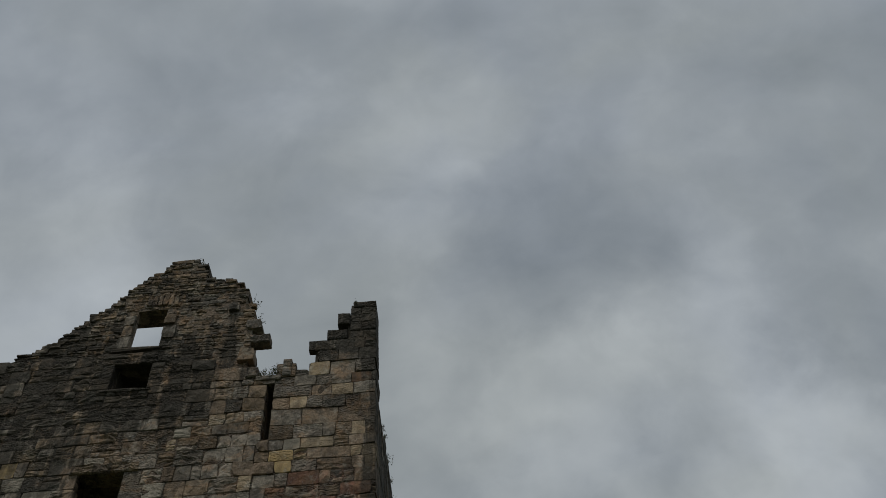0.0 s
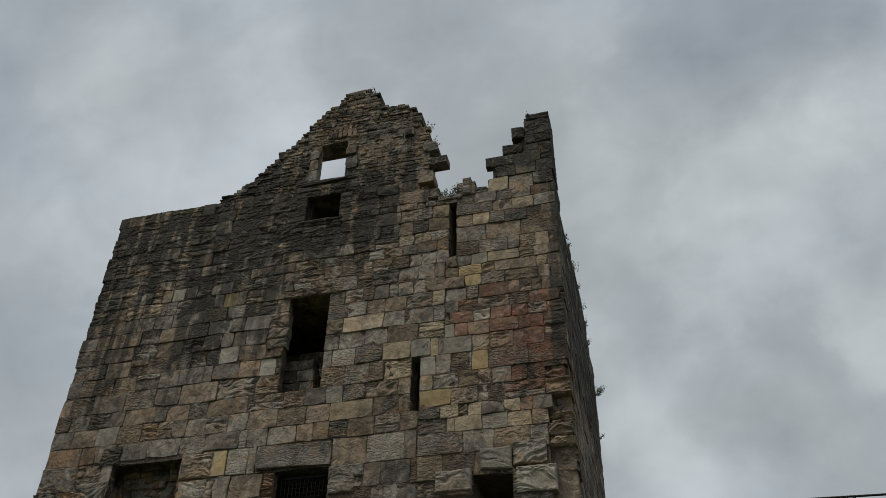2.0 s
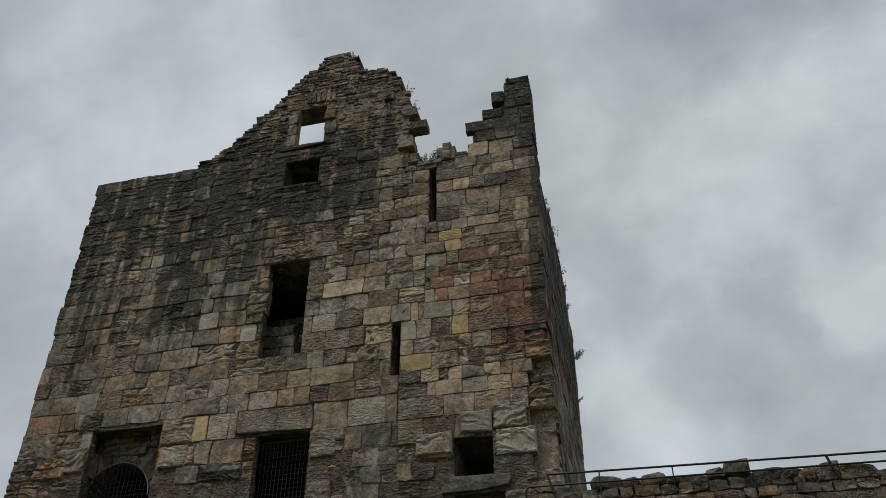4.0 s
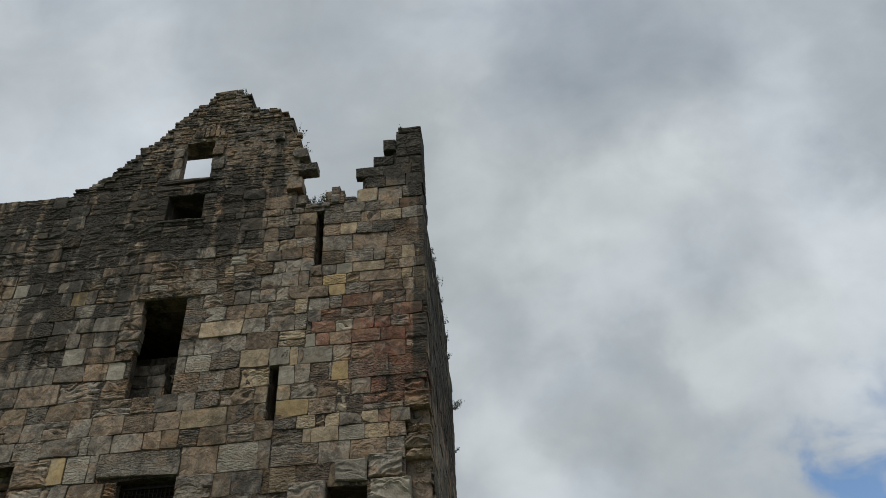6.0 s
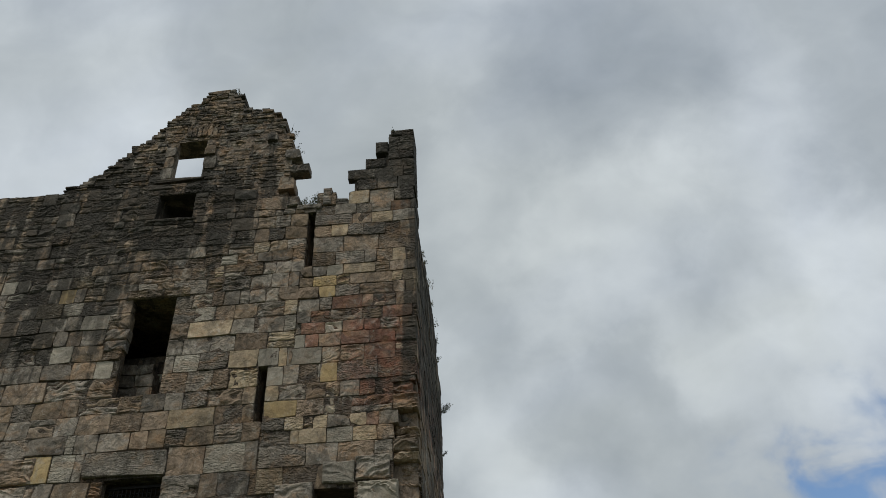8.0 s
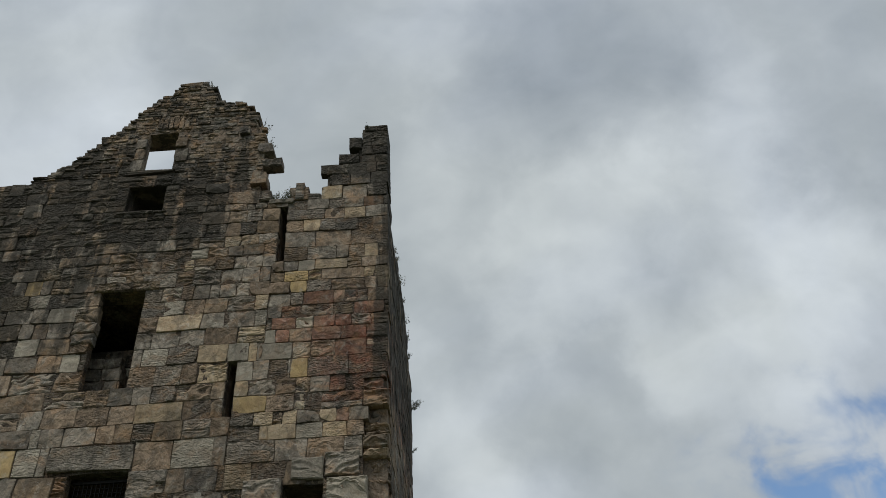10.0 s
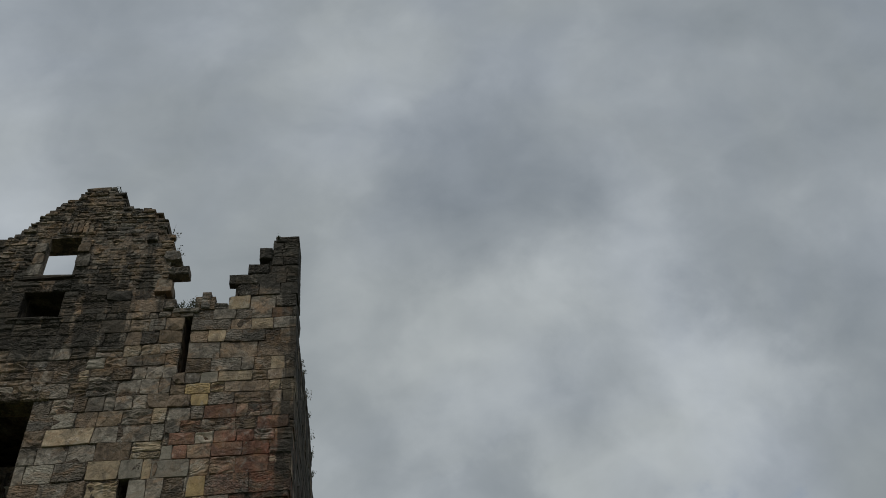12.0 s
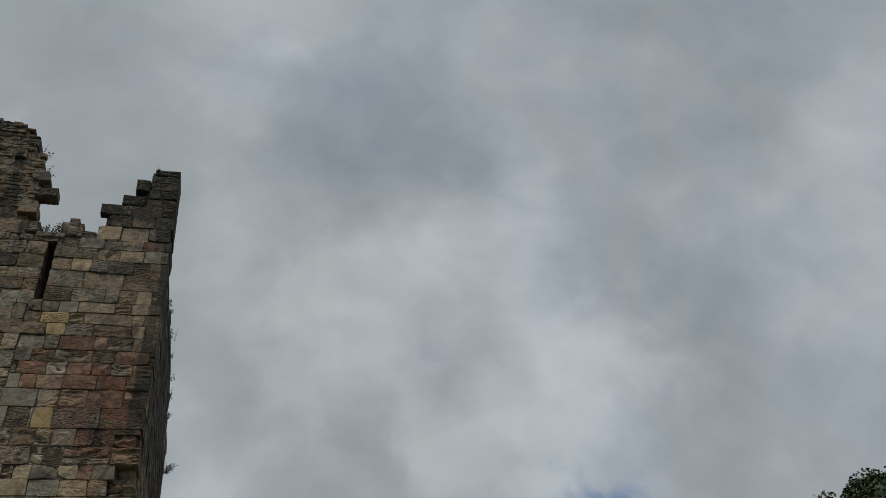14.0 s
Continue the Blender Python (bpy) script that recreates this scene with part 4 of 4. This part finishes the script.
rod("top_rail", (-0.13, R_Y, rail_top(0)), (18.0, R_Y, rail_top(18)), 0.017, rail, seg=8)
rod("lower_rail", (-0.42, R_Y, rail_low(0)), (18.0, R_Y, rail_low(18)), 0.015, rail, seg=8)
rod("end_post", (-0.13, R_Y, 6.362), (-0.02, R_Y, 5.95), 0.016, rail)
rod("end_bend", (-0.42, R_Y, 6.192), (-0.47, R_Y, 6.14), 0.015, rail)
rod("end_post", (-0.47, R_Y, 6.14), (-0.47, R_Y, 5.85), 0.016, rail)
for k in range(16):
    x = 0.64 + 1.06 * k
    lean = 0.10 if k in (3, 4, 7) else 0.0
    rod("post", (x, R_Y, rail_top(x)), (x + lean, R_Y, rail_low(x) - 0.2), 0.011 if not lean else 0.02, rail)


# ---- weeds on the wall tops ----
def weed(x, y, z, size, n, seed, straw=0.4, name="weed", lean=(0, 0)):
    rng = random.Random(seed)
    tuft = tagged(new(name), "small straggling weed rooted in the wall joints", "weed", group="weeds on the walls")
    tuft.location = (x, y, z)
    sv, sf, lv, lf = [], [], [], []
    for k in range(n):
        ang, up = rng.uniform(0, 6.28), rng.uniform(0.5, 1.0)
        tip = Vector((math.cos(ang) * size * rng.uniform(0.1, 0.6) + lean[0] * size, math.sin(ang) * size * rng.uniform(0.1, 0.5) + lean[1] * size, size * up))
        base = Vector((rng.gauss(0, size * 0.15), rng.gauss(0, size * 0.1), -0.03))
        for i in range(3):
            p, q = base + (tip - base) * (i / 3) + Vector((0, 0, 0.05 * size * math.sin(i * 1.57))), base + (tip - base) * ((i + 1) / 3)
            r, k0 = 0.004 * (1 - i / 4), len(sv)
            for pt in (p, q):
                sv += [(pt.x - r, pt.y, pt.z), (pt.x + r, pt.y, pt.z), (pt.x, pt.y + r, pt.z + r)]
            sf += [(k0, k0 + 1, k0 + 4, k0 + 3), (k0 + 1, k0 + 2, k0 + 5, k0 + 4), (k0 + 2, k0, k0 + 3, k0 + 5)]
            for _ in range(4):
                c = p + (q - p) * rng.random() + Vector((rng.gauss(0, 0.02), rng.gauss(0, 0.02), rng.gauss(0, 0.015)))
                s = rng.uniform(0.010, 0.026) * (0.7 + size)
                u = Vector((rng.gauss(0, 1), rng.gauss(0, 1), rng.gauss(0, 1))).normalized()
                v = u.cross(Vector((rng.gauss(0, 1), rng.gauss(0, 1), rng.gauss(0, 1)))).normalized()
                k0 = len(lv)
                lv += [tuple(c - u * s), tuple(c + v * s * 0.55), tuple(c + u * s), tuple(c - v * s * 0.55)]
                lf.append((k0, k0 + 1, k0 + 2, k0 + 3))
    mesh_object("stem", sv, sf, [STRAW if straw > 0.5 else WEED], tuft, kind="stuff")
    mesh_object("leaf", lv, lf, [WEED if straw < 0.8 else STRAW], tuft, kind="stuff")
    return tuft


weed(gx(-2.86), G_BACK + 0.1, gz(16.0), 0.55, 14, 1, 0.6)
weed(gx(-2.72), G_BACK + 0.2, gz(15.72), 0.34, 9, 2, 0.6)
weed(gx(-4.22), G_BACK + 0.1, gz(17.80), 0.36, 11, 3, 0.6)
weed(gx(-4.7), G_BACK + 0.2, gz(18.0), 0.08, 6, 4, 0.2)
weed(gx(-5.80), G_BACK + 0.1, gz(16.86), 0.16, 6, 5, 0.6)
for k, (x, s) in enumerate(((-2.44, 0.15), (-2.32, 0.20), (-2.16, 0.26), (-2.04, 0.16))):
    weed(x, 0.0, 13.95, s * 1.35, 10, 20 + k, 0.1, "wallflower")
for k, (y, s) in enumerate(((1.85, 0.22), (2.3, 0.12), (3.5, 0.30), (4.2, 0.14), (4.95, 0.22), (5.3, 0.26), (5.7, 0.2))):
    weed(-0.02, y, side_top(y), s, 7, 40 + k, 0.7)
weed(0.0, 6.35, 12.2, 0.32, 20, 60, 0.4, "bush", (0.5, 0.2))
weed(0.01, 6.1, 10.9, 0.12, 6, 61, 0.7, "weed", (0.8, 0))
weed(-0.45, -0.02, 16.05, 0.05, 5, 62, 0.2)


# ---- ground and trees ----
def make_ground():
    rng = random.Random(3)
    n, verts, faces = 60, [], []
    for i in range(n + 1):
        for j in range(n + 1):
            s, t = i / n * 2 - 1, j / n * 2 - 1
            x, y = 900 * s * abs(s) ** 1.5, 900 * t * abs(t) ** 1.5
            near = max(0.0, 1 - math.hypot(x + 4, y) / 30)
            verts.append((x, y, (noise.noise((x * 0.05, y * 0.05, 0)) * 0.35 * (1 - near) - 0.02)))
    for i in range(n):
        for j in range(n):
            k = i * (n + 1) + j
            faces.append((k, k + n + 1, k + n + 2, k + 1))
    tagged(mesh_object("ground", verts, faces, [GRASS]), "rough mown grass round the ruin", "ground", kind="structure")


make_ground()


def tree(x, y, height, spread, seed):
    rng = random.Random(seed)
    th = tagged(new("tree"), "broad leafy tree with a dark green crown", "tree", group="trees behind the curtain wall")
    th.location = (x, y, -0.1)
    fat = max(1.0, spread / 5.0)
    bm = bmesh.new()

    def limb(p, q, r0, r1):
        p, q = Vector(p), Vector(q)
        m = Matrix.Translation((p + q) / 2) @ (q - p).to_track_quat("Z", "Y").to_matrix().to_4x4()
        bmesh.ops.create_cone(bm, cap_ends=False, segments=8, radius1=r0, radius2=r1, depth=(q - p).length, matrix=m)

    limb((0, 0, 0), (0.1, 0, height * 0.35), 0.35, 0.26)
    limb((0.1, 0, height * 0.34), (0.0, 0.2, height * 0.75), 0.26, 0.1)
    clumps = []
    for k in range(16):
        a, up = rng.uniform(0, 6.28), rng.uniform(0.35, 0.9)
        reach = spread * rng.uniform(0.45, 0.95) * math.sqrt(max(0.1, 1 - ((up - 0.6) / 0.45) ** 2))
        tip = (math.cos(a) * reach, math.sin(a) * reach, height * up)
        limb((0.05, 0.05, height * rng.uniform(0.3, 0.6)), tip, 0.11, 0.03)
        clumps.append((Vector(tip), rng.uniform(0.9, 1.6) * fat))
    part("trunk", bm, BARK, th)
    for k in range(120):
        a, up = rng.uniform(0, 6.28), rng.uniform(0.3, 1.0)
        reach = spread * math.sqrt(rng.random()) * max(0.02, 1 - (abs(up - 0.55) / 0.47) ** 3) ** 0.5
        clumps.append((Vector((math.cos(a) * reach, math.sin(a) * reach, height * up - 0.9)), rng.uniform(0.8, 1.4) * fat))
    # each clump: a ragged dark heart and many small leaves round it
    gen = np.random.default_rng(seed)
    n = 1300
    verts, faces = [], []
    for c, r in clumps:
        d = gen.normal(size=(n, 3)) * (1, 1, 0.8)
        d /= np.linalg.norm(d, axis=1)[:, None]
        p = np.array(c) + d * (r * (0.45 + 0.42 * gen.random((n, 1))))
        u = gen.normal(size=(n, 3)) * (1, 1, 0.6)
        u /= np.linalg.norm(u, axis=1)[:, None]
        v = np.cross(u, gen.normal(size=(n, 3)))
        v /= np.linalg.norm(v, axis=1)[:, None]
        s = gen.uniform(0.035, 0.075, (n, 1)) * fat ** 1.6
        quad = np.stack((p - u * s, p + v * s * 0.6, p + u * s, p - v * s * 0.6), axis=1).reshape(-1, 3)
        k = len(verts)
        verts += quad.tolist()
        faces += [(k + 4 * q, k + 4 * q + 1, k + 4 * q + 2, k + 4 * q + 3) for q in range(n)]
        bh = bmesh.new()
        bmesh.ops.create_icosphere(bh, subdivisions=2, radius=r * 0.48)
        k = len(verts)
        for w in bh.verts:
            q = c + Vector((w.co.x, w.co.y, w.co.z * 0.85)) * (1 + 0.5 * noise.noise(w.co * 2.3 + c))
            verts.append(tuple(q))
        faces += [tuple(w.index + k for w in f.verts) for f in bh.faces]
        bh.free()
    mesh_object("crown", verts, faces, [LEAF], th, kind="stuff")


def at_bearing(az, dist):
    return 1.245 + math.sin(radians(az)) * dist, -13.5 + math.cos(radians(az)) * dist


for az, dist, h, spread, seed in ((31.8, 32, 13.7, 4.6, 1), (36, 42, 12.8, 5.0, 2), (42.2, 58, 23.1, 9.0, 3), (50, 56, 21.5, 6.8, 4)):
    tree(*at_bearing(az, dist), h, spread, seed)
